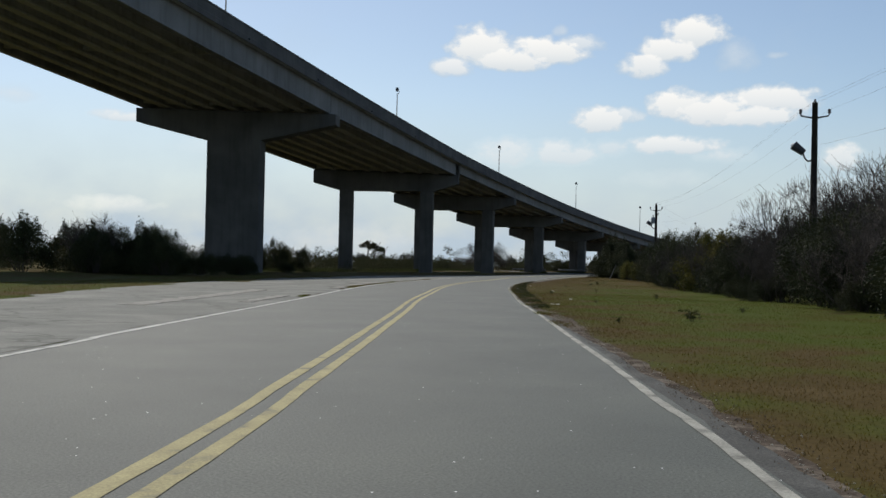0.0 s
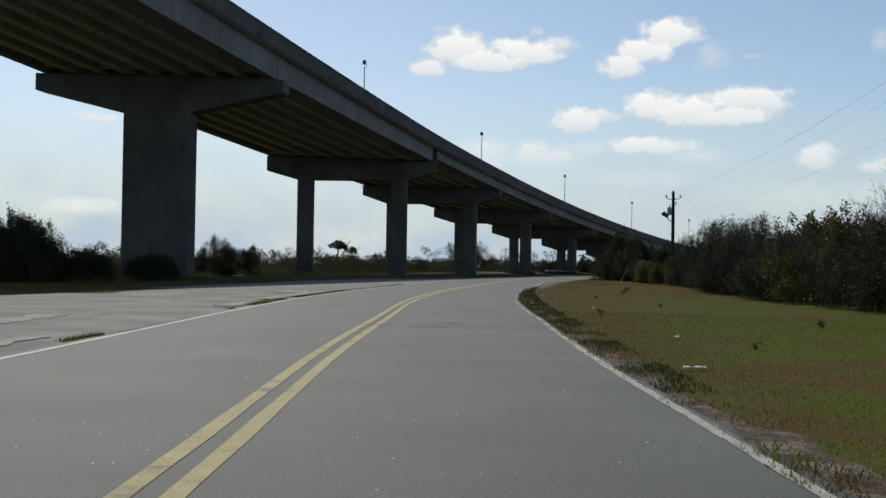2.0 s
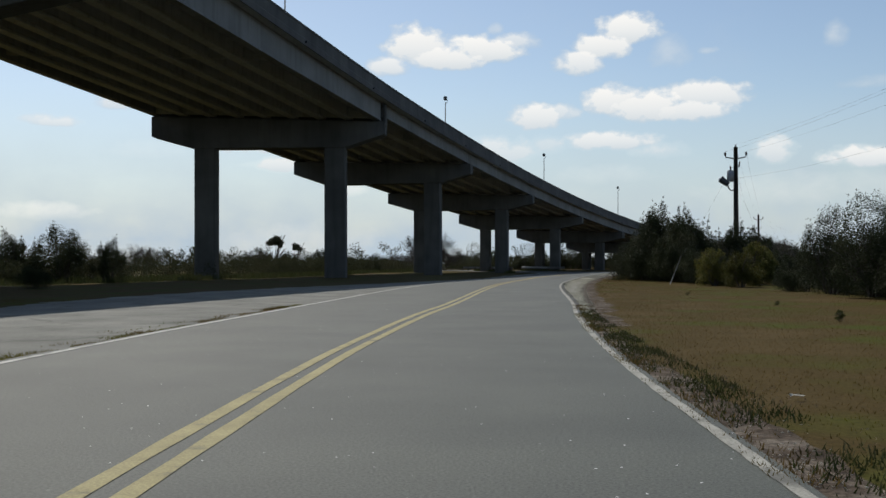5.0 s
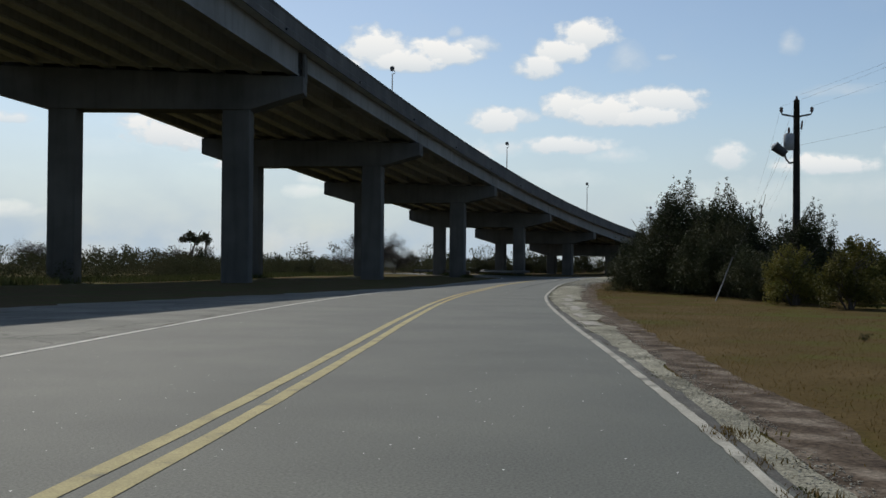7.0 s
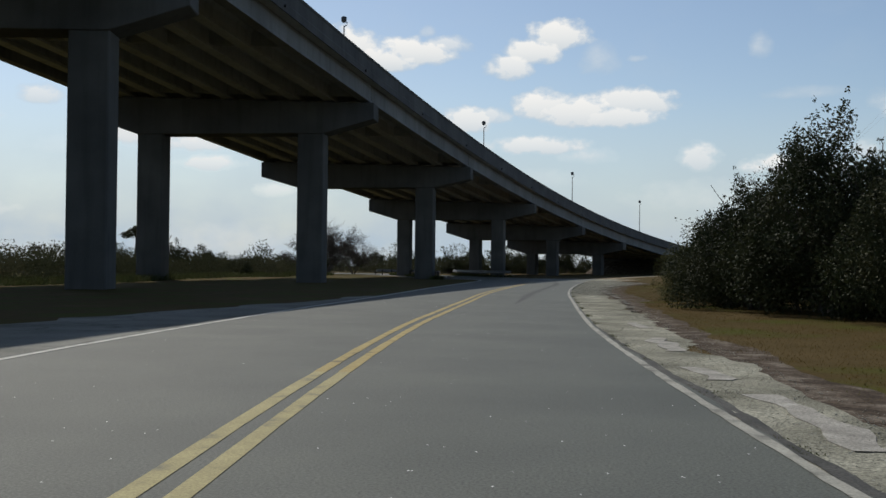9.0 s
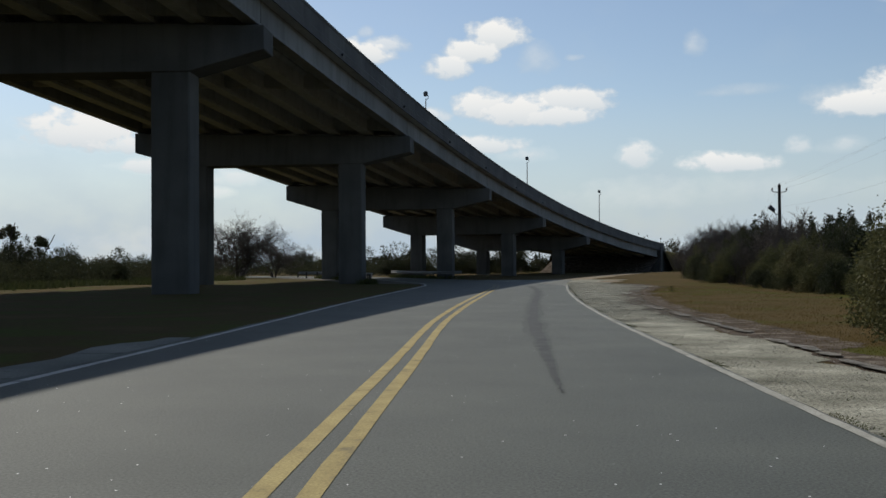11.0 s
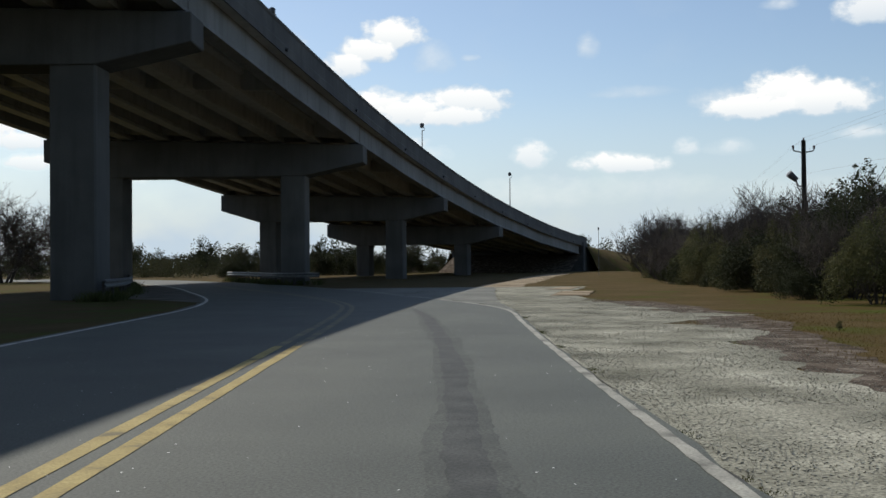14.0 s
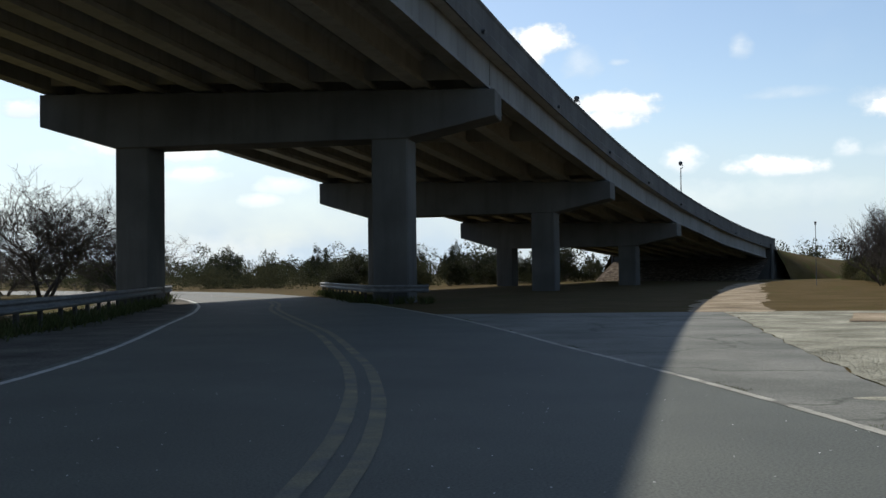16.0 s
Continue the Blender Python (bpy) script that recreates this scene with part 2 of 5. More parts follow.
M = {
    # the white specks are sun glints on the road, painted in as colour
    "asphalt": material("asphalt", [(0.3, (0.061, 0.067, 0.056)), (0.5, (0.074, 0.08, 0.067)), (0.72, (0.09, 0.096, 0.079))], scale=0.5, detail=10, rough=0.72, bump=0.5, bump_scale=90, bump_dist=0.008, grain=0.45, grain_scale=48, glints=(5.5, 0.05, (0.98, 0.98, 0.95)), spec=0.27),
    "margin": material("dark crumbling asphalt", [(0.3, (0.05, 0.05, 0.045)), (0.55, (0.075, 0.074, 0.066)), (0.75, (0.12, 0.117, 0.104))], scale=1.4, detail=10, rough=0.9, bump=0.5, bump_scale=50, grain=0.4, grain_scale=45, spec=0.2),
    "old_asphalt": material("worn old asphalt", [(0.3, (0.086, 0.089, 0.074)), (0.5, (0.13, 0.132, 0.112)), (0.7, (0.185, 0.184, 0.158))], scale=0.5, detail=10, rough=0.82, bump=0.5, bump_scale=60, grain=0.36, grain_scale=45, cracks=(0.25, 0.016), spec=0.26),
    "stain": material("tar stain and dark smudges", [(0.35, (0.032, 0.034, 0.031)), (0.65, (0.054, 0.057, 0.051))], scale=2.5, detail=10, rough=0.75, grain=0.45, grain_scale=48, spec=0.25),
    "stain_edge": material("thin tar film on asphalt", [(0.35, (0.05, 0.054, 0.046)), (0.65, (0.07, 0.076, 0.064))], scale=2.5, detail=10, rough=0.75, grain=0.45, grain_scale=48, spec=0.25),
    "yellow": material("worn yellow road paint", [(0.3, (0.16, 0.15, 0.1)), (0.42, (0.3, 0.262, 0.125)), (0.7, (0.37, 0.322, 0.155))], scale=2.6, detail=10, rough=0.8, grain=0.25, grain_scale=60, spec=0.25),
    "yellow_deep": material("deeper yellow road paint", [(0.3, (0.15, 0.125, 0.065)), (0.42, (0.3, 0.232, 0.085)), (0.7, (0.38, 0.3, 0.115))], scale=2.6, detail=10, rough=0.8, grain=0.25, grain_scale=60, spec=0.25),
    "yellow_faint": material("faint dull yellow paint", [(0.36, (0.12, 0.118, 0.1)), (0.52, (0.16, 0.148, 0.1)), (0.75, (0.25, 0.22, 0.12))], scale=2.0, detail=10, rough=0.85, grain=0.25, grain_scale=60, spec=0.25),
    "white": material("worn white road paint", [(0.33, (0.2, 0.2, 0.18)), (0.43, (0.42, 0.415, 0.375)), (0.7, (0.55, 0.54, 0.49))], scale=2.2, detail=10, rough=0.8, grain=0.22, grain_scale=50, spec=0.25),
    "white_dirty": material("dirty worn white road paint", [(0.33, (0.13, 0.128, 0.107)), (0.45, (0.27, 0.264, 0.222)), (0.7, (0.37, 0.36, 0.305))], scale=2.2, detail=10, rough=0.8, grain=0.25, grain_scale=50, spec=0.25),
    "ground": material("dry winter grass ground", [(0.3, (0.054, 0.068, 0.011)), (0.42, (0.062, 0.06, 0.013)), (0.54, (0.067, 0.047, 0.016)), (0.72, (0.086, 0.061, 0.025))], scale=0.42, detail=11, rough=1.0, bump=0.4, bump_scale=24, bump_dist=0.02, grain=0.25, grain_scale=22, spec=0.05, along=(15, 75, -0.06, 0.05)),
    "dirt": material("brown bare soil with leaf litter", [(0.32, (0.044, 0.034, 0.025)), (0.5, (0.086, 0.067, 0.05)), (0.66, (0.17, 0.145, 0.115))], scale=2.2, detail=13, rough=1.0, bump=0.5, bump_scale=22, bump_dist=0.02, grain=0.5, grain_scale=26, spec=0.05),
    "sand": material("sunlit tan sand", [(0.3, (0.13, 0.1, 0.065)), (0.5, (0.25, 0.2, 0.135)), (0.7, (0.38, 0.315, 0.225))], scale=0.5, detail=12, rough=1.0, bump=0.4, bump_scale=30, bump_dist=0.02, grain=0.4, grain_scale=30, spec=0.08),
    "gravel": material("grey shell gravel", [(0.3, (0.115, 0.112, 0.083)), (0.42, (0.187, 0.182, 0.14)), (0.58, (0.275, 0.268, 0.21)), (0.74, (0.41, 0.395, 0.315))], scale=0.8, detail=13, rough=1.0, bump=0.35, bump_scale=60, bump_dist=0.012, grain=0.6, grain_scale=42, spec=0.1),
    "stone": material("grey and pale gravel stones", [(0.3, (0.25, 0.24, 0.19)), (0.5, (0.38, 0.365, 0.3)), (0.7, (0.56, 0.54, 0.45))], scale=9, rough=0.95, grain=0.2, each=0.4, spec=0.15),
    # base tone darkened to put the shade on caps and columns into colour
    "concrete": material("streaked bridge concrete darkened as shade", [(0.3, (0.078, 0.077, 0.073)), (0.5, (0.104, 0.102, 0.096)), (0.72, (0.136, 0.133, 0.125))], scale=0.3, detail=8, rough=0.95, bump=0.3, bump_scale=30, grain=0.1, grain_scale=35, streaks=0.25, spec=0.2),
    "parapet": material("stained parapet concrete", [(0.3, (0.09, 0.09, 0.09)), (0.55, (0.12, 0.119, 0.116)), (0.75, (0.15, 0.148, 0.142))], scale=0.5, rough=0.95, bump=0.3, bump_scale=30, grain=0.12, grain_scale=30, streaks=0.25, spec=0.15),
    # the outer girders are left out of the lightening of the inner ones
    "fascia": material("streaked outer girder concrete", [(0.3, (0.178, 0.179, 0.177)), (0.55, (0.222, 0.224, 0.221)), (0.75, (0.26, 0.262, 0.258))], scale=0.3, rough=0.95, bump=0.2, bump_scale=30, grain=0.08, grain_scale=30, streaks=0.3, spec=0.2),
    # base tone lightened so the shaded underside of the deck reads brighter
    "girder": material("streaked girder concrete lightened against shade", [(0.3, (0.36, 0.355, 0.335)), (0.55, (0.42, 0.415, 0.395)), (0.75, (0.47, 0.465, 0.44))], scale=0.3, rough=0.95, bump=0.2, bump_scale=30, grain=0.08, grain_scale=30, streaks=0.3, spec=0.2),
    "pole_wood": material("dark creosoted pole wood", [(0.3, (0.022, 0.02, 0.018)), (0.7, (0.05, 0.043, 0.036))], scale=3, rough=0.95, bump=0.6, bump_scale=50, streaks=0.4, spec=0.2),
    "steel": material("galvanised steel", [(0.3, (0.3, 0.31, 0.32)), (0.7, (0.45, 0.46, 0.47))], scale=4, rough=0.5, metal=0.8, bump=0.05, grain=0.08),
    "rail_steel": material("dulled galvanised rail steel", [(0.3, (0.11, 0.113, 0.113)), (0.7, (0.18, 0.184, 0.18))], scale=4, rough=0.7, metal=0.3, bump=0.05, grain=0.12),
    "dull_guard": material("weathered grey plastic", [(0.3, (0.13, 0.13, 0.13)), (0.7, (0.2, 0.2, 0.195))], scale=4, rough=0.7, bump=0.05),
    "dark_metal": material("dark painted metal", [(0.3, (0.035, 0.037, 0.04)), (0.7, (0.07, 0.072, 0.075))], scale=5, rough=0.55, metal=0.3, bump=0.05),
    "grey_paint": material("grey enamel paint", [(0.3, (0.25, 0.26, 0.27)), (0.7, (0.34, 0.35, 0.36))], scale=4, rough=0.45, bump=0.05, grain=0.08),
    "ceramic": material("brown glazed porcelain", [(0.3, (0.07, 0.04, 0.03)), (0.7, (0.11, 0.06, 0.045))], scale=6, rough=0.25, bump=0.0),
    "glass": material("milky lamp lens", [(0.3, (0.5, 0.5, 0.48)), (0.7, (0.6, 0.6, 0.58))], scale=6, rough=0.25, bump=0.0),
    "wire": material("weathered dark wire", [(0.3, (0.035, 0.035, 0.037)), (0.7, (0.06, 0.06, 0.062))], scale=6, rough=0.8, bump=0.0, spec=0.2),
    "post_wood": material("grey weathered guardrail post wood", [(0.3, (0.045, 0.042, 0.037)), (0.7, (0.075, 0.07, 0.062))], scale=4, rough=0.95, bump=0.4, bump_scale=40, streaks=0.4, spec=0.15),
    # grey-brown soil, its colour lightened to lift the shade under the bridge
    "lifted_soil": material("bare soil lightened against the bridge's shade", [(0.3, (0.07, 0.065, 0.054)), (0.5, (0.115, 0.105, 0.088)), (0.72, (0.165, 0.15, 0.125))], scale=0.7, detail=12, rough=1.0, bump=0.5, bump_scale=25, bump_dist=0.02, grain=0.4, grain_scale=26, spec=0.08),
    "leaf": material("dark evergreen leaves", [(0.3, (0.02, 0.027, 0.011)), (0.5, (0.034, 0.041, 0.017)), (0.7, (0.062, 0.062, 0.029))], scale=0.6, rough=0.7, bump=0.0, grain=0.25, grain_scale=9, each=0.35, through_light=0.15, spec=0.12),
    "leaf_pale": material("yellowish shrub leaves", [(0.3, (0.06, 0.065, 0.014)), (0.6, (0.115, 0.105, 0.025)), (0.75, (0.17, 0.14, 0.035))], scale=0.9, rough=0.7, bump=0.0, grain=0.2, grain_scale=9, each=0.5, through_light=0.3, spec=0.15),
    "leaf_olive": material("olive shrub leaves", [(0.3, (0.05, 0.056, 0.022)), (0.5, (0.082, 0.084, 0.034)), (0.7, (0.12, 0.11, 0.052))], scale=0.5, rough=0.75, bump=0.0, grain=0.25, grain_scale=9, each=0.45, through_light=0.3, spec=0.12),
    "leaf_far": material("distant marsh shrub leaves", [(0.3, (0.038, 0.045, 0.021)), (0.5, (0.052, 0.056, 0.028)), (0.7, (0.075, 0.07, 0.038))], scale=0.2, rough=0.9, bump=0.0, grain=0.1, grain_scale=5, each=0.15, through_light=0.25, spec=0.05),
    "bark": material("grey brown twig bark", [(0.3, (0.05, 0.042, 0.036)), (0.7, (0.105, 0.09, 0.077))], scale=6, rough=0.95, bump=0.3, each=0.25, spec=0.15),
    "blade": material("grass blades", [(0.3, (0.086, 0.104, 0.016)), (0.42, (0.098, 0.094, 0.02)), (0.54, (0.1, 0.07, 0.024)), (0.72, (0.125, 0.09, 0.038))], scale=0.42, detail=11, rough=0.85, bump=0.0, grain=0.25, grain_scale=20, each=0.3, through_light=0.5, spec=0.1, along=(15, 75, -0.06, 0.05)),
    "weed": material("dark weed leaves", [(0.3, (0.04, 0.055, 0.018)), (0.55, (0.07, 0.078, 0.028)), (0.75, (0.11, 0.1, 0.05))], scale=1.2, rough=0.85, bump=0.0, grain=0.3, grain_scale=20, each=0.5, through_light=0.25, spec=0.1),
    "crust": material("pale broken pavement edge", [(0.3, (0.22, 0.21, 0.185)), (0.6, (0.34, 0.325, 0.285)), (0.75, (0.44, 0.42, 0.37))], scale=3, detail=10, rough=1.0, bump=0.8, bump_scale=40, grain=0.35, grain_scale=40, spec=0.1),
    "dry_leaf": material("dry leaf litter", [(0.3, (0.1, 0.075, 0.054)), (0.55, (0.17, 0.135, 0.1)), (0.75, (0.3, 0.262, 0.205))], scale=6, rough=0.9, bump=0.0, grain=0.3, grain_scale=30, each=0.4, through_light=0.25, spec=0.1),
    "litter": material("dirty white paper", [(0.3, (0.6, 0.6, 0.58)), (0.7, (0.75, 0.75, 0.72))], scale=10, rough=0.8, bump=0.0),
}


# ---- building helpers ----
def part(name, bm, mat, parent=None, label="", m=None):
    """Links a bmesh as one mesh object, under a thing or a part."""
    me = bpy.data.meshes.new(name)
    bm.to_mesh(me)
    bm.free()
    me.materials.append(M[mat])
    ob = new(name, me)
    if m is not None:
        ob.matrix_basis = m
    if parent is not None:
        ob.parent = parent
    if label:
        ob["label"] = label
    return ob


def mesh_ob(name, verts, faces, mat, parent=None, label="", smooth=False):
    me = bpy.data.meshes.new(name)
    me.from_pydata([tuple(map(float, v)) for v in verts], [], [tuple(int(i) for i in f) for f in faces])
    me.materials.append(M[mat])
    if smooth:
        me.polygons.foreach_set("use_smooth", [True] * len(me.polygons))
    me.update()
    ob = new(name, me)
    if parent is not None:
        ob.parent = parent
    if label:
        ob["label"] = label
    return ob


def thing(name, label, category, at=(0, 0, 0), rz=0.0, group=""):
    ob = new(name)
    ob.empty_display_size = 0.2
    ob.matrix_basis = pose(*at, 0, 0, rz)
    return tagged(ob, label, category, group)


def box(bm, x0, x1, y0, y1, z0, z1, m=None, bevel=0.0):
    vs = [bm.verts.new((x, y, z)) for z in (z0, z1) for x, y in ((x0, y0), (x1, y0), (x1, y1), (x0, y1))]
    fs = [(3, 2, 1, 0), (4, 5, 6, 7), (0, 1, 5, 4), (1, 2, 6, 5), (2, 3, 7, 6), (3, 0, 4, 7)]
    made = [bm.faces.new([vs[i] for i in f]) for f in fs]
    if bevel:
        es = list({e for f in made for e in f.edges})
        out = bmesh.ops.bevel(bm, geom=es, offset=bevel, segments=2, profile=0.5, affect="EDGES")
    if m is not None:
        bmesh.ops.transform(bm, matrix=m, verts=vs)
    return bm


def tube(bm, points, radii, sides=8, cap=True):
    """A tapered round bar along points."""
    rings = []
    for i, p in enumerate(points):
        p = Vector(p)
        a = Vector(points[max(i - 1, 0)])
        b = Vector(points[min(i + 1, len(points) - 1)])
        d = (b - a).normalized()
        side = d.cross(Vector((0, 0, 1)) if abs(d.z) < 0.9 else Vector((1, 0, 0))).normalized()
        up = side.cross(d)
        r = radii[i] if isinstance(radii, (list, tuple)) else radii
        rings.append([bm.verts.new(p + (side * math.cos(q) + up * math.sin(q)) * r) for q in (math.tau * k / sides for k in range(sides))])
    for a, b in zip(rings, rings[1:]):
        for k in range(sides):
            f = bm.faces.new((a[k], a[(k + 1) % sides], b[(k + 1) % sides], b[k]))
            f.smooth = True
    if cap:
        bm.faces.new(rings[0])
        bm.faces.new(list(reversed(rings[-1])))
    return bm


def sweep(bm, sections):
    """Closed cross-sections, joined one to the next, capped at both ends."""
    rows = [[bm.verts.new(p) for p in s] for s in sections]
    n = len(rows[0])
    for a, b in zip(rows, rows[1:]):
        for k in range(n):
            bm.faces.new((a[k], a[(k + 1) % n], b[(k + 1) % n], b[k]))
    bm.faces.new(rows[0])
    bm.faces.new(list(reversed(rows[-1])))
    bmesh.ops.recalc_face_normals(bm, faces=bm.faces[:])
    return bm


def spline(points, y):
    """x on a smooth line through points (x, y), at y."""
    ys = [p[1] for p in points]
    i = max(0, min(len(points) - 2, next((k for k in range(len(ys) - 1) if y <= ys[k + 1]), len(ys) - 2)))
    p0, p1, p2, p3 = points[max(i - 1, 0)], points[i], points[i + 1], points[min(i + 2, len(points) - 1)]
    h = p2[1] - p1[1]
    t = (y - p1[1]) / h
    m1 = (p2[0] - p0[0]) / (p2[1] - p0[1]) * h
    m2 = (p3[0] - p1[0]) / (p3[1] - p1[1]) * h
    return (2 * t**3 - 3 * t**2 + 1) * p1[0] + (t**3 - 2 * t**2 + t) * m1 + (-2 * t**3 + 3 * t**2) * p2[0] + (t**3 - t**2) * m2


def ribbon(points, step=1.0):
    """Points every step metres along a smooth curve through points (x, y), with the normals to its right."""
    pts = [Vector(p) for p in points]
    out = []
    for i in range(len(pts) - 1):
        p0, p1, p2, p3 = pts[max(i - 1, 0)], pts[i], pts[i + 1], pts[min(i + 2, len(pts) - 1)]
        n = max(1, int((p2 - p1).length / step))
        for k in range(n):
            t = k / n
            out.append(0.5 * ((2 * p1) + (p2 - p0) * t + (2 * p0 - 5 * p1 + 4 * p2 - p3) * t * t + (3 * p1 - p0 - 3 * p2 + p3) * t**3))
    out.append(pts[-1])
    normals = []
    for i in range(len(out)):
        d = (out[min(i + 1, len(out) - 1)] - out[max(i - 1, 0)]).normalized()
        normals.append(Vector((d.y, -d.x)))
    return out, normals


def strip(name, line, left, right, z, mat, thick=0.0, ragged=0.0, seed=1, skip=None):
    """A flat band beside a line: left and right are offsets (metres, + to the right), numbers or functions of the index."""
    pts, nor = line
    rnd = random.Random(seed)
    verts, faces = [], []
    prev = None
    for i, (p, n) in enumerate(zip(pts, nor)):
        l = left(i) if callable(left) else left
        r = right(i) if callable(right) else right
        l += rnd.uniform(-ragged, ragged)
        r += rnd.uniform(-ragged, ragged)
        a, b = p + n * l, p + n * r
        k = len(verts)
        verts += [(a.x, a.y, z), (b.x, b.y, z)]
        if i and not (skip and skip(i)):
            faces.append((k - 2, k - 1, k + 1, k))
    if thick:
        n = len(verts)
        verts += [(x, y, zz - thick) for x, y, zz in verts]
        base = list(faces)
        for i in range(len(pts) - 1):
            a, b, c, d = 2 * i, 2 * i + 1, 2 * i + 3, 2 * i + 2
            faces += [(a + n, a, d, d + n), (b, b + n, c + n, c)]
    return mesh_ob(name, verts, faces, mat)


# ---- ground and road ----
RIGHT_LINE = [(7.0, -48.0), (4.3, -30.0), (1.7, -12.0), (1.0, -7.9), (0.4, -4.3), (-0.7, 1.9), (-1.95, 9.0), (-3.25, 16.0), (-4.25, 22.0), (-5.1, 27.5), (-6.0, 33.0), (-6.75, 38.0), (-7.5, 44.0), (-8.4, 53.0), (-9.05, 63.0), (-9.3, 70.0), (-9.65, 77.0), (-10.1, 85.0), (-10.6, 96.0), (-10.8, 106.0), (-10.7, 114.0), (-10.5, 123.0), (-10.25, 133.0), (-9.75, 144.0), (-9.1, 154.0), (-8.5, 162.0), (-7.9, 169.0), (-7.45, 174.5), (-7.7, 178.5), (-8.25, 182.0), (-8.95, 185.5), (-9.75, 189.2), (-10.75, 194.2), (-12.2, 200.5), (-14.6, 209.0), (-18.0, 220.0), (-22.5, 232.0), (-29.5, 246.0), (-42.0, 261.0), (-70.0, 280.0), (-110.0, 300.0)]
LEFT_LINE = [(-0.3, -50.0), (-3.1, -31.0), (-6.8, -6.5), (-7.6, -2.3), (-8.85, 5.1), (-10.9, 17.2), (-12.5, 26.0), (-13.75, 33.5), (-14.7, 40.0), (-15.55, 47.3), (-16.35, 56.0), (-17.0, 66.0), (-17.55, 75.0), (-18.3, 88.0), (-18.6, 101.0), (-18.4, 114.0), (-18.05, 123.0), (-17.7, 134.0), (-17.4, 146.0), (-16.9, 158.0), (-16.4, 169.0), (-16.1, 177.0), (-16.4, 183.0), (-17.3, 189.0), (-19.3, 198.0), (-21.6, 208.0), (-24.9, 219.0), (-30.0, 231.0), (-38.5, 242.0), (-54.0, 254.0), (-80.0, 268.0), (-115.0, 283.0)]
right_line, left_line = ribbon(RIGHT_LINE), ribbon(LEFT_LINE)


def lookup(points):
    """A quick table of a smooth line: x at y."""
    first, last = points[0][1], points[-1][1]
    table = [spline(points, first + (last - first) * i / 2000) for i in range(2001)]

    def at(y):
        u = max(0.0, min(1999.999, (y - first) / (last - first) * 2000))
        i = int(u)
        return table[i] + (table[i + 1] - table[i]) * (u - i)

    return at


right_x, left_x = lookup(RIGHT_LINE), lookup(LEFT_LINE)


TRACK = [(-4.4, 200.0), (-2.6, 211.0), (0.8, 225.0), (4.6, 243.0), (11.0, 270.0), (22.0, 310.0)]


track_x = lookup(TRACK)


def ground_z(x, y):
    """Flat by the road, gently uneven away from it."""
    if -50 < y < 280:
        off = max(left_x(max(-50, min(y, 280))) - 6 - x, x - right_x(max(-48, min(y, 280))) - 2.5, 0)
        if y > 165:
            off = max(min(off, x - track_x(y) - 3.0), 0) if x > right_x(min(y, 280)) else off
    else:
        off = 10
    k = min(1, off / 8)
    return k * (0.16 * noise.noise((x * 0.07, y * 0.07, 0)) + 0.05 * noise.noise((x * 0.4, y * 0.4, 3)))


def grid_lines(a, b, fine_a, fine_b, fine, coarse):
    out, v = [], a
    while v < b:
        out.append(v)
        v += fine if fine_a <= v < fine_b else coarse * (1 + min(abs(v - fine_a), abs(v - fine_b)) / 90)
    return out + [b]


def dryness(x, y):
    """How parched the grass is: most beside the road, least along the thicket."""
    if not -48 < y < 290:
        return 0.0
    d = (x - right_x(y)) / 6.0
    if d < 0:
        return -0.04
    green = 0.2 if y < 40 else 0.2 - 0.1 * min(1.0, (y - 40) / 30) - (0.1 * min(1.0, (y - 176) / 20) if y > 176 else 0.0)
    return 0.07 - green * min(1.0, d) ** 1.2 + 0.1 * noise.noise((x * 0.16, y * 0.1, 31))


def mark_dryness(ob):
    me = ob.data
    at = me.attributes.new("dryness", "FLOAT", "POINT")
    at.data.foreach_set("value", [dryness(v.co.x, v.co.y) for v in me.vertices])
    return ob


gx, gy = grid_lines(-2600, 2600, -70, 50, 1.5, 6), grid_lines(-2600, 2600, -50, 300, 2.0, 6)
gv = [(x, y, ground_z(x, y) - 0.03) for y in gy for x in gx]
gf = [(j * len(gx) + i, j * len(gx) + i + 1, (j + 1) * len(gx) + i + 1, (j + 1) * len(gx) + i) for j in range(len(gy) - 1) for i in range(len(gx) - 1)]
tagged(mark_dryness(mesh_ob("ground", gv, gf, "ground", smooth=True)), "flat ground of short green and tan winter grass", "ground", kind="structure")

# the carriageway between both edge lines, with a margin of asphalt
n = 340
rows = []
for i in range(n + 1):
    u = i / n
    a, b = left_line[0][int(u * (len(left_line[0]) - 1))], right_line[0][int(u * (len(right_line[0]) - 1))]
    na, nb = left_line[1][int(u * (len(left_line[0]) - 1))], right_line[1][int(u * (len(right_line[0]) - 1))]
    rows.append((a - na * 0.2, b + nb * 0.09))
rnd = random.Random(5)
rv, rf = [], []
for i, (a, b) in enumerate(rows):
    for k in range(9):
        p = a.lerp(b, k / 8)
        rv.append((p.x + (rnd.uniform(-0.05, 0.05) if k in (0, 8) else 0), p.y, 0.0))
    if i:
        for k in range(8):
            rf.append(((i - 1) * 9 + k, (i - 1) * 9 + k + 1, i * 9 + k + 1, i * 9 + k))
m0 = len(rv)
rv += [(x, y, -0.06) for x, y, z in rv]
for i in range(1, len(rows)):
    rf += [((i - 1) * 9, i * 9, i * 9 + m0, (i - 1) * 9 + m0), (i * 9 + 8, (i - 1) * 9 + 8, (i - 1) * 9 + 8 + m0, i * 9 + 8 + m0)]
road = tagged(mesh_ob("road", rv, rf, "asphalt"), "two-lane grey asphalt road curving under the bridge", "road", kind="structure")

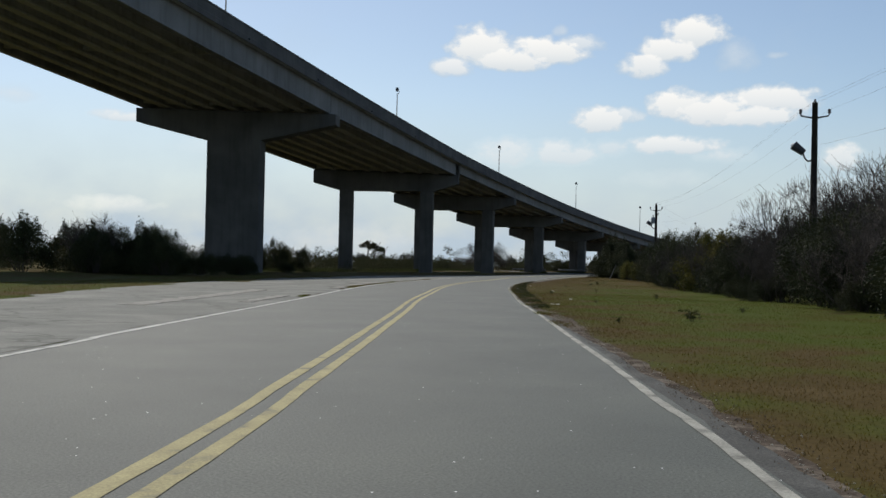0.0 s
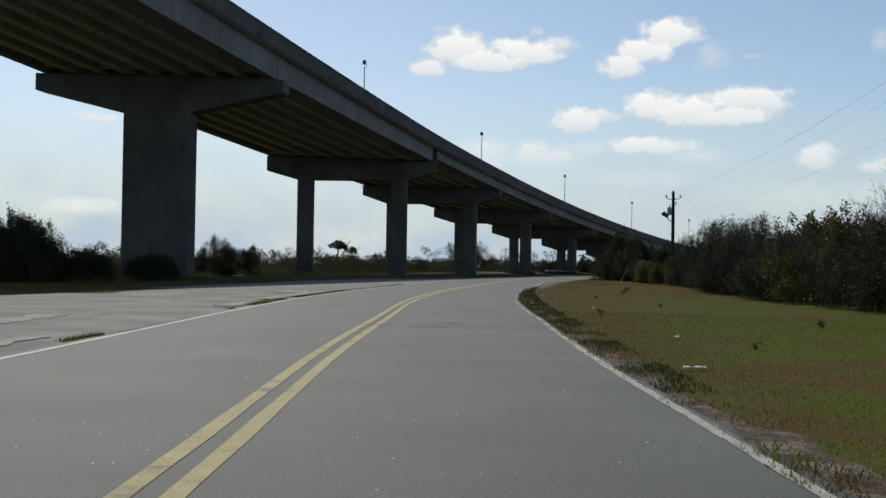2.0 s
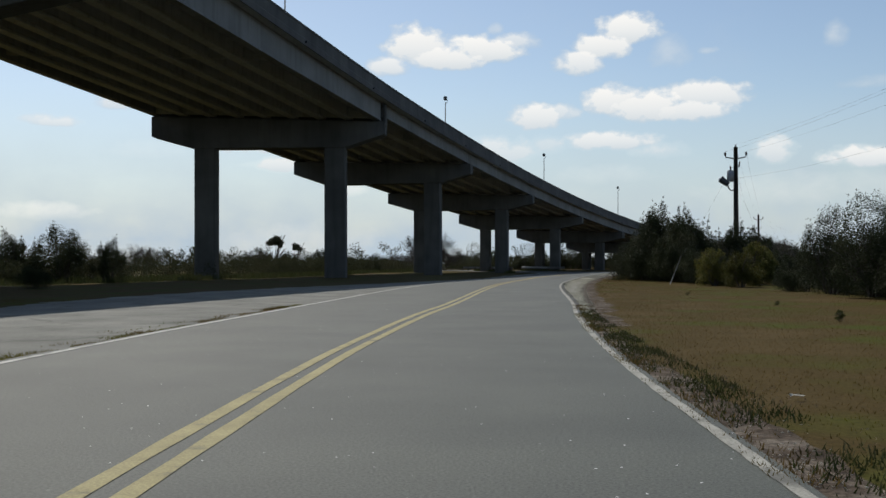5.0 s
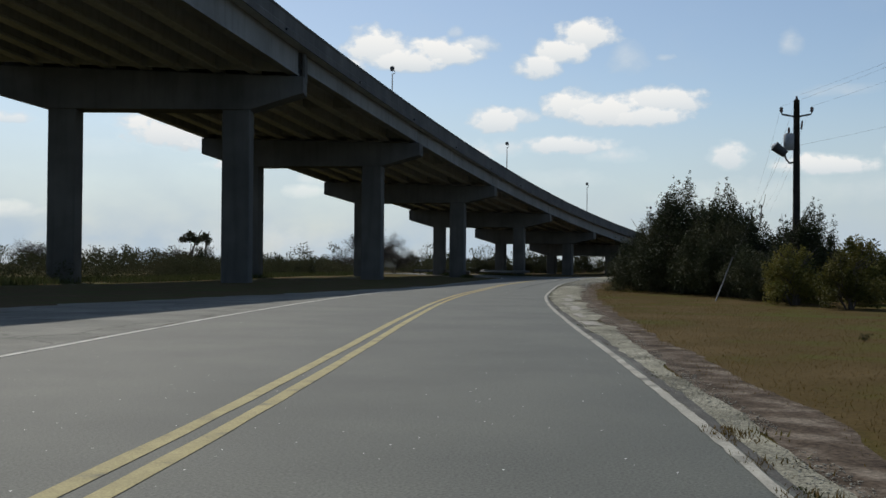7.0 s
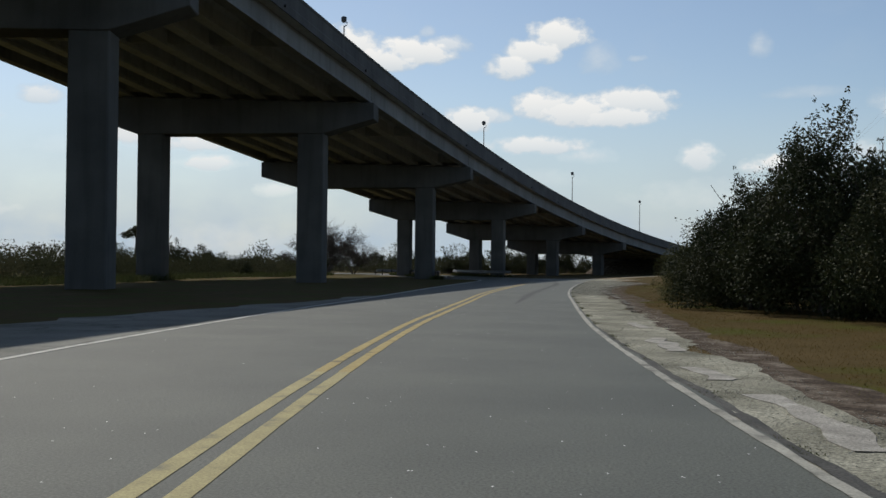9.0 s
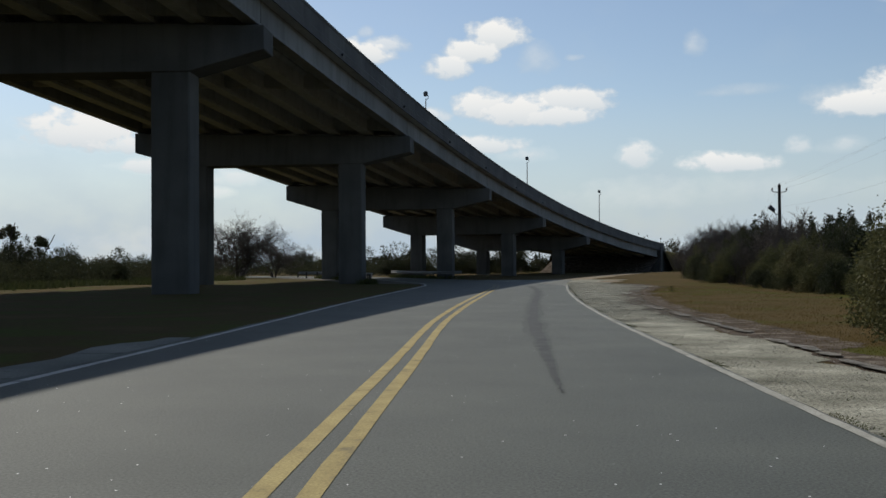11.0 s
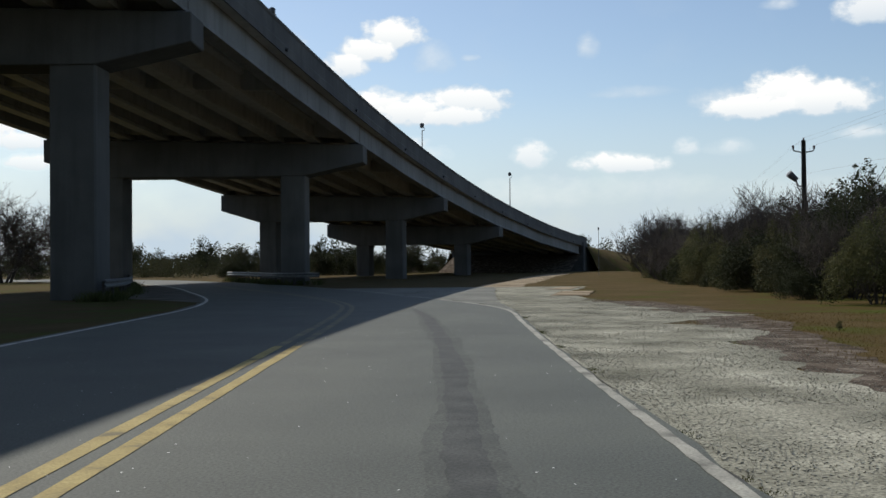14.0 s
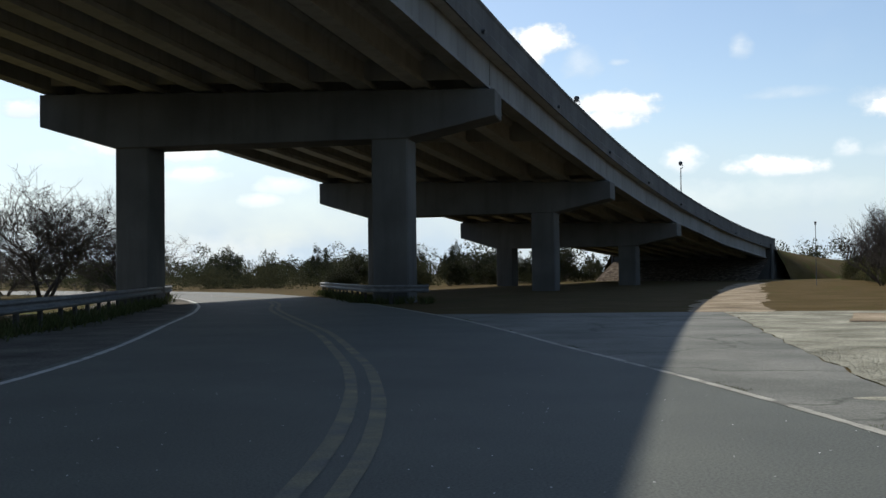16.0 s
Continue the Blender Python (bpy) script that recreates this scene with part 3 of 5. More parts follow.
# painted lines
tagged(strip("edge_line_right", ribbon(RIGHT_LINE, 0.25), -0.05, lambda i: 0.05 - 0.04 * max(0.0, noise.noise((i * 0.12, 0, 2)) - 0.1), 0.005, "white_dirty", ragged=0.009), "worn white edge line along the grass verge", "road line", kind="structure")
tagged(strip("edge_line_left", left_line, -0.06, 0.06, 0.005, "white", ragged=0.01, seed=2), "worn white edge line beside the cracked apron", "road line", kind="structure")
DRIFT = [(0.08, -48.0), (0.08, -8.0), (-0.03, 40.0), (-0.03, 76.0), (0.0, 116.0), (-0.08, 134.0), (-0.04, 145.0)]
CENTRE = [(x - 3.66 + spline(DRIFT, y), y) for x, y in RIGHT_LINE[:24]] + [(-12.95, 152.0), (-12.45, 160.0), (-11.95, 168.0), (-11.65, 174.5), (-11.7, 179.0), (-12.3, 183.8), (-13.3, 188.5), (-14.6, 193.8), (-16.3, 199.5), (-18.9, 208.5), (-21.5, 219.5), (-26.3, 231.5), (-34.0, 244.0), (-48.0, 257.5), (-75.0, 274.0), (-112.0, 291.0)]
centre_line = ribbon(CENTRE)
split = next(i for i, p in enumerate(centre_line[0]) if p.y > 163)
turn = next(i for i, p in enumerate(centre_line[0]) if p.y > 96)
# the centre lines get duller in two steps, at y 96 and y 163
for off, first, last, paint in ((-0.138, 0, turn + 1, "yellow"), (0.138, 0, turn + 1, "yellow"), (-0.138, turn, split + 1, "yellow_deep"), (0.138, turn, split + 1, "yellow_deep"), (-0.138, split, None, "yellow_faint"), (0.138, split, None, "yellow_faint")):
    tagged(strip("centre_line", (centre_line[0][first:last], centre_line[1][first:last]), off - 0.07, off + 0.07, 0.005, paint, ragged=0.008, seed=3), "faded yellow centre line of a double pair", "road line", "double yellow line", "structure")

# dark stain along the lane
STAIN = [(-12.5, 119.5), (-12.25, 126.0), (-11.95, 133.0), (-11.45, 141.0), (-10.8, 150.0), (-10.15, 159.0), (-9.85, 166.0), (-9.75, 172.0), (-9.85, 176.5)]
stain_line = ribbon(STAIN, 0.15)
for name, wide, up, paint, label in (("tar_film", 1.45, 0.003, "stain_edge", "thin tar film spreading from the streak"), ("tar_stain", 0.8, 0.0055, "stain", "dark tar streak along the lane")):
    near = lambda i: wide * min(1, 0.05 + i / 70, 0.05 + (len(stain_line[0]) - 1 - i) / 40)
    tagged(strip(name, stain_line, lambda i: near(i) * (-0.15 - 0.06 * noise.noise((i * 0.09, 3, wide))), lambda i: near(i) * (0.16 + 0.06 * noise.noise((i * 0.07, 8, wide))), up, paint, ragged=0.02), label, "stain", kind="structure")

# cracked apron left of the road, gravel shoulder right of it
apron_line = ribbon([(-9.0, -45.0), (-12.0, -20.0), (-14.8, -4.0), (-17.5, 9.0), (-21.5, 24.0), (-23.8, 34.0), (-25.2, 48.0), (-26.2, 60.0), (-26.8, 76.0), (-25.4, 92.0), (-22.5, 106.0), (-19.6, 120.0), (-18.7, 128.0)], 1.0)
av, af = [], []
rnd = random.Random(8)
for i, p in enumerate(apron_line[0]):
    q = Vector((left_x(p.y) - 0.22, p.y))
    for k in range(7):
        w = Vector((p.x, p.y)).lerp(q, k / 6)
        av.append((w.x + (rnd.uniform(-0.5, 0.35) if k == 0 else rnd.uniform(-0.12, 0.03) if k == 6 else 0), w.y, -0.012 + (0.012 * noise.noise((w.x * 0.5, w.y * 0.5, 1)) if 0 < k < 6 else -0.006)))
    if i:
        for k in range(6):
            af.append(((i - 1) * 7 + k, (i - 1) * 7 + k + 1, i * 7 + k + 1, i * 7 + k))
tagged(mesh_ob("pavement_apron", av, af, "old_asphalt"), "pale cracked old asphalt apron beside the road", "pavement", kind="structure")


SHOULDER = [(0.4, -60), (0.5, 0), (0.65, 12), (0.8, 26), (0.85, 45), (0.4, 66), (0.55, 76), (0.85, 86), (1.25, 98), (1.6, 115), (1.7, 130), (1.5, 140), (2.1, 152), (3.0, 162), (3.9, 169), (4.2, 175), (4.6, 190), (4.8, 230)]
shoulder_width = lookup(SHOULDER)


def verge_band(name, y0, y1, inner, outer, z, mat, label, category, seed):
    """A ragged band of bare surface beside the right edge line."""
    verts, faces = [], []
    steps = int((y1 - y0) / 0.35)
    for i in range(steps + 1):
        y = y0 + (y1 - y0) * i / steps
        fade = min(1, i / 12)
        base = right_x(y)
        a = inner(y) + 0.05 * noise.noise((y * 1.9, 1, seed))
        b = a + max(0.02, (outer(y) - inner(y)) * fade * (1 + 0.4 * noise.noise((y * 0.33, 0, seed)) + 0.18 * noise.noise((y * 1.3, 0, seed + 3)) + 0.12 * noise.noise((y * 3.1, 0, seed + 5))))
        for k in range(5):
            verts.append((base + a + (b - a) * k / 4, y, z - 0.006 * (k == 4) + 0.012 * noise.noise((y, k, 2)) * (0 < k < 4)))
        if i:
            for k in range(4):
                faces.append(((i - 1) * 5 + k, (i - 1) * 5 + k + 1, i * 5 + k + 1, i * 5 + k))
    return tagged(mesh_ob(name, verts, faces, mat), label, category, kind="structure")


verge_band("soil_verge", -44, 181, lambda y: shoulder_width(y) * (0.0 if y < 66 else 0.92) + 0.03, lambda y: shoulder_width(y) * (1.1 if y < 12 else 0.65 if y < 66 else 1.0) + (0.0 if y < 60 else 0.65 if y < 96 else 0.7 if y < 125 else 1.3), -0.021, "dirt", "dark bare soil with leaf litter along the grass", "soil", 11)
MARGIN = lookup([(0.3, -48), (0.26, -8), (0.16, 4), (0.08, 16), (0.06, 30), (0.06, 66), (0.16, 76), (0.16, 96), (0.04, 112), (0.03, 185)])
verge_band("pavement_margin", -44, 182, lambda y: 0.07, lambda y: 0.07 + MARGIN(y), -0.007, "margin", "dark crumbling asphalt margin outside the white line", "pavement", 23)
verge_band("gravel_shoulder", 60, 182, lambda y: 0.07, shoulder_width, -0.014, "gravel", "pale shell gravel shoulder beside the white line", "shoulder", 7)

# the old road that runs on straight, beside the bridge, with gravel past its edge
def side_edge(y):
    return spline([(-7.3, 173.5), (-6.9, 180.0), (-6.0, 189.0), (-5.0, 197.0), (-4.2, 204.0)], y) + 0.12 * noise.noise((y * 0.9, 0, 5)) + 0.06 * noise.noise((y * 3.0, 0, 6))


fv, ff = [], []
for i in range(90):
    y = 182.0 + 21.5 * i / 89
    xa, xb = side_edge(y) + 0.02, spline([(-3.7, 181.0), (-3.0, 188.0), (-2.4, 193.0), (-0.8, 198.0), (0.6, 203.5)], y) + 0.5 * noise.noise((y * 0.8, 0, 15)) + 0.3 * noise.noise((y * 2.7, 0, 16))
    for k in range(6):
        fv.append((xa + (xb - xa) * k / 5, y, -0.014 - 0.008 * (k == 5) + 0.01 * noise.noise((y, k, 4)) * (0 < k < 5)))
    if i:
        ff += [((i - 1) * 6 + k, (i - 1) * 6 + k + 1, i * 6 + k + 1, i * 6 + k) for k in range(5)]
tagged(mesh_ob("pavement_gravel", fv, ff, "gravel"), "pale gravel spread beside the disused side road", "gravel", kind="structure")
# bare soil pad, paler to brighten shaded ground and the deck's underside
dv, df = [], []
for i in range(66):
    y = 184.0 + 49.0 * i / 65
    xa = left_x(y) - 0.15
    xb = xa - min(4.6, 0.1 + 0.35 * i) + 0.4 * noise.noise((y * 0.5, 0, 61)) + 0.2 * noise.noise((y * 1.9, 0, 62))
    for k in range(6):
        dv.append((xa + (xb - xa) * k / 5, y, -0.016 - 0.012 * (k == 5) + 0.008 * noise.noise((y, k, 5)) * (0 < k < 5)))
    if i:
        df += [((i - 1) * 6 + k + 1, (i - 1) * 6 + k, i * 6 + k, i * 6 + k + 1) for k in range(5)]
tagged(mesh_ob("soil_shoulder", dv, df, "lifted_soil"), "bare soil between the road and the guardrail, lightened against shade", "soil", kind="structure")
track = ribbon(TRACK, 0.7)
tagged(strip("sandy_track", track, lambda i: -1.3 + 0.5 * noise.noise((i * 0.2, 0, 3)), lambda i: 1.2 + 0.6 * noise.noise((i * 0.2, 5, 3)), -0.022, "sand", ragged=0.12), "sunlit sandy track running on past the side road", "track", kind="structure")
pv, pf = [], []
for i in range(40):
    u = i / 39
    y = 173.5 + 30.0 * u
    xa = right_x(y) + 0.1
    xb = side_edge(y)
    for k in range(7):
        pv.append((xa + (xb - xa) * k / 6, y, -0.01 - 0.005 * (k == 6)))
    if i:
        for k in range(6):
            pf.append(((i - 1) * 7 + k, (i - 1) * 7 + k + 1, i * 7 + k + 1, i * 7 + k))
tagged(mesh_ob("pavement_side_road", pv, pf, "old_asphalt"), "old pale asphalt of a disused side road", "pavement", kind="structure")

# dark transverse smudges across the lane
for x0, x1, y, half in ((-8.5, -7.8, 24.1, 0.11), (-7.4, -6.5, 23.95, 0.06), (-7.2, -6.5, 25.3, 0.07), (-12.6, -11.9, 62.0, 0.035)):
    line = ribbon([(x0, y), (x0 * 0.6 + x1 * 0.4, y + 0.05), (x1, y - 0.04)], 0.08)
    tagged(strip("road_crack", line, lambda i: -half * math.sin(math.pi * (0.08 + 0.84 * i / (len(line[0]) - 1))), lambda i: half * math.sin(math.pi * (0.08 + 0.84 * i / (len(line[0]) - 1))), 0.0065, "stain", ragged=0.02, seed=int(-x0 * 10)), "dark smudge across the asphalt lane", "crack", "road cracks", "structure")


# ---- the bridge ----
BX, BY, B_HEAD, B_K1, B_K2 = -37.006, 138.763, 0.14969, 0.0008288, 4.0e-06
STATIONS = {"A": -49.65, "B": -6.81, "C": 22.26, "D": 51.65, "E": 80.99, "F": 109.58, "G": 137.45}
SKEW = {"A": 0.198, "B": 0.252, "C": 0.143, "D": 0.125, "E": 0.121, "F": 0.043, "G": -0.006}
TILT_ACROSS, HALF = 0.0292, 10.6
GIRDER, DEEPER, SLAB, WALL = 1.4, 0.51, 0.3, 1.1
DEEP = {"X": 0.98, "A": 0.98, "B": 0.51}
ABUTMENT = 166.0
END = 187.0


def bridge_at(s):
    """Centre, way to the right, and the cap's top, s metres along the bridge."""
    x, y, n = BX, BY, 24
    h = s / n
    for i in range(n):
        q = (i + 0.5) * h
        a = B_HEAD + B_K1 * q + B_K2 * q * q
        x, y = x + h * math.sin(a), y + h * math.cos(a)
    a = B_HEAD + B_K1 * s + B_K2 * s * s
    z = 14.38 - 0.063788 * s + 1.07e-05 * s * s + max(0.0, -6.81 - s) * 0.0115
    if s > ABUTMENT:
        z = 4.09 - 0.0602 * (s - ABUTMENT) + 0.0003 * (s - ABUTMENT) ** 2
    return Vector((x, y)), Vector((math.cos(a), -math.sin(a))), z


def deck_point(s, off, up, skew=0.0):
    c, n, z = bridge_at(s)
    n = Vector((n.x * math.cos(skew) - n.y * math.sin(skew), n.x * math.sin(skew) + n.y * math.cos(skew)))
    p = c + n * off
    return Vector((p.x, p.y, z - off * TILT_ACROSS + up))


def prism(bm, outline, y0, y1):
    rows = [[bm.verts.new((x, y, z)) for x, z in outline] for y in (y0, y1)]
    m = len(outline)
    bm.faces.new(rows[0])
    bm.faces.new(list(reversed(rows[1])))
    for k in range(m):
        bm.faces.new((rows[0][(k + 1) % m], rows[0][k], rows[1][k], rows[1][(k + 1) % m]))
    bmesh.ops.bevel(bm, geom=bm.edges[:], offset=0.04, segments=1, affect="EDGES")
    bmesh.ops.recalc_face_normals(bm, faces=bm.faces[:])
    return bm


def pier(key):
    """Twin columns, or one broad wall, under a hammerhead cap."""
    s, skew = STATIONS[key], SKEW[key]
    c, n, z = bridge_at(s)
    a = math.atan2(n.y, n.x) + skew
    single = key == "A"
    half = 11.0 if single else HALF
    if key in "AB":
        z -= DEEP[key]
    ob = thing("bridge_pier", "broad concrete wall pier with a hammerhead cap" if single else "concrete bridge pier with twin columns and a tapered cap", "bridge pier", (c.x, c.y, 0), math.degrees(a), "bridge piers")
    # the taller piers have broader columns and deeper caps
    w, depth = (2.9, 1.1) if single else (0.93, 0.85) if key in "BC" else (0.88, 0.86) if key == "D" else (0.8, 0.86)
    columns = (0.0,) if single else (-5.7, 6.05) if key in "BCD" else (-5.9, 5.98)
    more = {"A": 0.12, "B": 0.36, "C": 0.2}.get(key, 0.03)
    top = lambda x: z - x * TILT_ACROSS - 0.02
    low = z - (3.0 if single else 2.25) - more
    far = half - (0.12 if key in "AB" else 0.25)
    outline = [(-far, top(-far)), (half, top(half)), (half, top(half) - 1.12), (columns[-1] + w, low), (columns[0] - w, low), (-far, top(-far) - 1.46 - (more if key == "B" else 0.0))]
    # cap and columns take the concrete whose colour holds some shade
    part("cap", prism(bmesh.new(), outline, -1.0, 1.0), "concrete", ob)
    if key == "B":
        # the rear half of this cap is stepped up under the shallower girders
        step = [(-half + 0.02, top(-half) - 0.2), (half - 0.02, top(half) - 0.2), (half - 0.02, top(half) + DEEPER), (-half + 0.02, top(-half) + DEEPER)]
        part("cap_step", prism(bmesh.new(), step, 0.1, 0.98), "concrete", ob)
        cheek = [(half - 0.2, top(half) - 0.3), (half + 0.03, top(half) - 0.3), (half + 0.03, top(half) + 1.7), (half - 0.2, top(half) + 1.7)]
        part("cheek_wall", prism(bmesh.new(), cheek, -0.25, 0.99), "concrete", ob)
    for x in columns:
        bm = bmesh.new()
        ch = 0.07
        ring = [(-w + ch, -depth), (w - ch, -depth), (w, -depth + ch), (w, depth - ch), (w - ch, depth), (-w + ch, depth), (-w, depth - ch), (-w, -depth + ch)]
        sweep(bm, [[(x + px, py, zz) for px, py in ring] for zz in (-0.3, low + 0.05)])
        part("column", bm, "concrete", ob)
    for off in OFFSETS:
        for y0, y1 in ((-0.8, -0.2), (0.25, 0.8)):
            bm = bmesh.new()
            up = DEEPER if key == "B" and y0 > 0 else 0.0
            box(bm, off - 0.3, off + 0.3, y0, y1, top(off) - 0.05 + up, top(off) + 0.07 + up)
            part("bearing", bm, "dark_metal", ob)
    return ob


OFFSETS = [-9.9 + k * 19.8 / 8 for k in range(9)]
for key in "ABCDEFG":
    pier(key)

deck = thing("bridge_deck", "long curved concrete girder bridge deck descending to the ground", "bridge", (0, 0, 0))


def girder_shape(h, outer, flip):
    """An I-beam, or the flat outer face of an edge beam."""
    if outer:
        sg = -1 if flip else 1
        return [(-0.25 * sg, 0.0), (0.42 * sg, 0.0), (0.42 * sg, 0.12), (0.34 * sg, 0.2), (0.34 * sg, h), (-0.25 * sg, h)]
    return [(-0.36, 0.0), (0.36, 0.0), (0.36, 0.2), (0.1, 0.36), (0.1, h - 0.36), (0.3, h - 0.2), (0.3, h), (-0.3, h), (-0.3, h - 0.2), (-0.1, h - 0.36), (-0.1, 0.36), (-0.36, 0.2)]


ends = [("X", -95.0, 0.2)] + [(k, STATIONS[k], SKEW[k]) for k in "ABCDEFG"] + [("J", END, -0.02)]
for (ka, sa, wa), (kb, sb, wb) in zip(ends, ends[1:]):
    deep_a, deep_b = (DEEP[ka], DEEP[kb]) if kb in "AB" else (0.0, 0.0)
    deep = (deep_a + deep_b) / 2
    for k, off in enumerate(OFFSETS):
        a, b = deck_point(sa, off, 0.06 - deep_a, wa), deck_point(sb, off, 0.06 - deep_b, wb)
        d = (b - a).normalized()
        gap = 0.32 if kb == "B" else 0.06
        a, b = a + d * (0.32 if ka == "B" else 0.06), b - d * gap
        side = Vector((d.y, -d.x, 0)).normalized()
        shapes = [girder_shape(GIRDER + deep_a + (deep_b - deep_a) * u, k in (0, 8), k == 0) for u in (0, 0.25, 0.5, 0.75, 1)]
        bm = bmesh.new()
        # a slight bow keeps the edge beam under the curved slab
        mid_s, mid_w = (sa + sb) / 2, (wa + wb) / 2
        mid = deck_point(mid_s, off, 0.06 - deep, mid_w)
        path = [a, a.lerp(b, 0.25).lerp(a.lerp(mid, 0.5), 0.9), mid, b.lerp(a, 0.25).lerp(b.lerp(mid, 0.5), 0.9), b]
        sweep(bm, [[p + side * px + Vector((0, 0, pz)) for px, pz in shape] for p, shape in zip(path, shapes)])
        # only inner girders get the tone lightened against the deck's shade
        part("girder", bm, "fascia" if k in (0, 8) else "girder", deck, "streaked outer girder" if k in (0, 8) else "")
    for u in (0.03, 0.5, 0.97):
        bm = bmesh.new()
        s = sa + (sb - sa) * u
        w = wa + (wb - wa) * u
        p, q = deck_point(s, -9.7, 0.35 - deep, w), deck_point(s, 9.7, 0.35 - deep, w)
        d = (q - p).normalized()
        f = Vector((-d.y, d.x, 0)) * 0.12
        rise = Vector((0, 0, GIRDER + deep - 0.35))
        sweep(bm, [[e - f, e + f, e + f + rise, e - f + rise] for e in (p, q)])
        part("diaphragm", bm, "girder", deck)

stations = [-95 + i * 3.0 for i in range(96)]
zb = 0.06 + GIRDER
bm = bmesh.new()
sweep(bm, [[deck_point(s, -10.75, zb + 0.003), deck_point(s, 10.75, zb + 0.003), deck_point(s, 10.75, zb + SLAB), deck_point(s, -10.75, zb + SLAB)] for s in stations])
# the slab shares the inner girders' lightened tone
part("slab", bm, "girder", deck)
for sgn in (-1, 1):
    # parapet with a sloped inner face; its outer face hangs a little below the slab's edge
    bm = bmesh.new()
    shape = [(10.753, -0.05), (10.82, -0.05), (10.82, SLAB + 0.1), (10.78, SLAB + 0.18), (10.78, SLAB + WALL - 0.2), (10.83, SLAB + WALL - 0.12), (10.83, SLAB + WALL), (10.56, SLAB + WALL), (10.48, SLAB + 0.4), (10.3, SLAB + 0.1), (10.3, SLAB + 0.004), (10.753, SLAB + 0.004)]
    sweep(bm, [[deck_point(s, sgn * o, zb + u) for o, u in shape] for s in stations])
    part("parapet", bm, "parapet", deck, "dark stained concrete parapet")
for i in range(19):
    s = -82 + 14.6 * i
    c, nn, z = bridge_at(s)
    p = deck_point(s, 10.8, zb + 0.22)
    bm = bmesh.new()
    tube(bm, [p, p + Vector((nn.x, nn.y, -0.25)) * 0.16], 0.09, 8)
    part("drain_spout", bm, "dark_metal", deck)

# soil slope under the last span, abutment with wing walls, and the embankment beyond
ev, ef = [], []
for i in range(9):
    s = END - 8.0 + i
    c, nn, z = bridge_at(s)
    h = (i / 8) * (bridge_at(END)[2] - 0.1) - 0.1
    for k in range(9):
        p = c + nn * (-10.6 + 21.2 * k / 8)
        ev.append((p.x, p.y, h + 0.08 * noise.noise((p.x * 0.6, p.y * 0.6, 2))))
    if i:
        ef += [((i - 1) * 9 + k, (i - 1) * 9 + k + 1, i * 9 + k + 1, i * 9 + k) for k in range(8)]
tagged(mesh_ob("abutment_slope", ev, ef, "dirt", smooth=True), "bare soil slope under the last span", "slope", kind="structure")
ev, ef = [], []
for i in range(70):
    s = END + 0.6 + 2.0 * i
    c, nn, z = bridge_at(s)
    h = max(z + 1.6, 0.4)
    foot = 11.4 + 1.7 * h * min(1, 0.25 + i / 8)
    profile = ((-foot, -0.25), (-11.2, h * 0.9), (-10.4, h), (10.4, h - 0.3), (11.4, h * 0.9 - 0.3), (11.4 + (foot - 11.4) * 0.5, h * 0.45 + 0.15 * noise.noise((s * 0.2, 1, 0))), (foot, -0.25))
    for off, up in profile:
        p = c + nn * off
        ev.append((p.x, p.y, up))
    if i:
        ef += [((i - 1) * 7 + k, (i - 1) * 7 + k + 1, i * 7 + k + 1, i * 7 + k) for k in range(6)]
tagged(mesh_ob("embankment", ev, ef, "ground", smooth=True), "grassy embankment carrying the road beyond the bridge", "embankment", kind="structure")
bm = bmesh.new()
abut = [deck_point(END + 0.5, o, 0) for o in (-10.7, 10.7)]
d = (abut[1] - abut[0]).normalized()
f = Vector((-d.y, d.x, 0)) * 0.6
sweep(bm, [[Vector((e.x, e.y, -0.2)) - f, Vector((e.x, e.y, -0.2)) + f, e + f + Vector((0, 0, 1.4)), e - f * 0.2 + Vector((0, 0, 1.4)), e - f * 0.2 - Vector((0, 0, 0.02)), e - f - Vector((0, 0, 0.02))] for e in abut])
tagged(part("abutment_wall", bm, "concrete"), "concrete abutment wall under the end of the bridge", "abutment", kind="structure")
for o in (-10.95, 10.95):
    bm = bmesh.new()
    a, b = deck_point(END - 0.2, o, 0), deck_point(END + 7.0, o, 0)
    out = bridge_at(END)[1] * (0.12 if o > 0 else -0.12)
    side = Vector((out.x, out.y, 0))
    sweep(bm, [[Vector((e.x, e.y, -0.2)) - side, Vector((e.x, e.y, -0.2)) + side, e + side + Vector((0, 0, t)), e - side + Vector((0, 0, t))] for e, t in ((a, 2.0), (b, 0.6))])
    tagged(part("wing_wall", bm, "parapet"), "stained concrete wing wall at the bridge end", "abutment", kind="structure")

# lamp posts along the bridge's middle
post = thing("bridge_lamp", "slim grey lamp post with a small head on the bridge", "street lamp", (0, 0, 0), 0, "bridge lamps")
bm = bmesh.new()
tube(bm, [(0, 0, 0), (0, 0, 5.0), (0.02, 0, 9.7)], [0.12, 0.09, 0.06], 8)
part("pole", bm, "steel", post)
bm = bmesh.new()
tube(bm, [(0.0, 0, 9.6), (0.3, 0, 9.72), (0.34, 0, 9.95), (0.12, 0, 10.1)], 0.045, 6)
part("arm", bm, "steel", post)
bm = bmesh.new()
tube(bm, [(0, 0, 9.98), (0, 0, 10.1), (0, 0, 10.45), (0, 0, 10.55)], [0.12, 0.24, 0.26, 0.12], 10)
part("head", bm, "dark_metal", post)
LAMPS = [-54.0, -5.2, 43.3, 92.2, 138.9, 180.9]
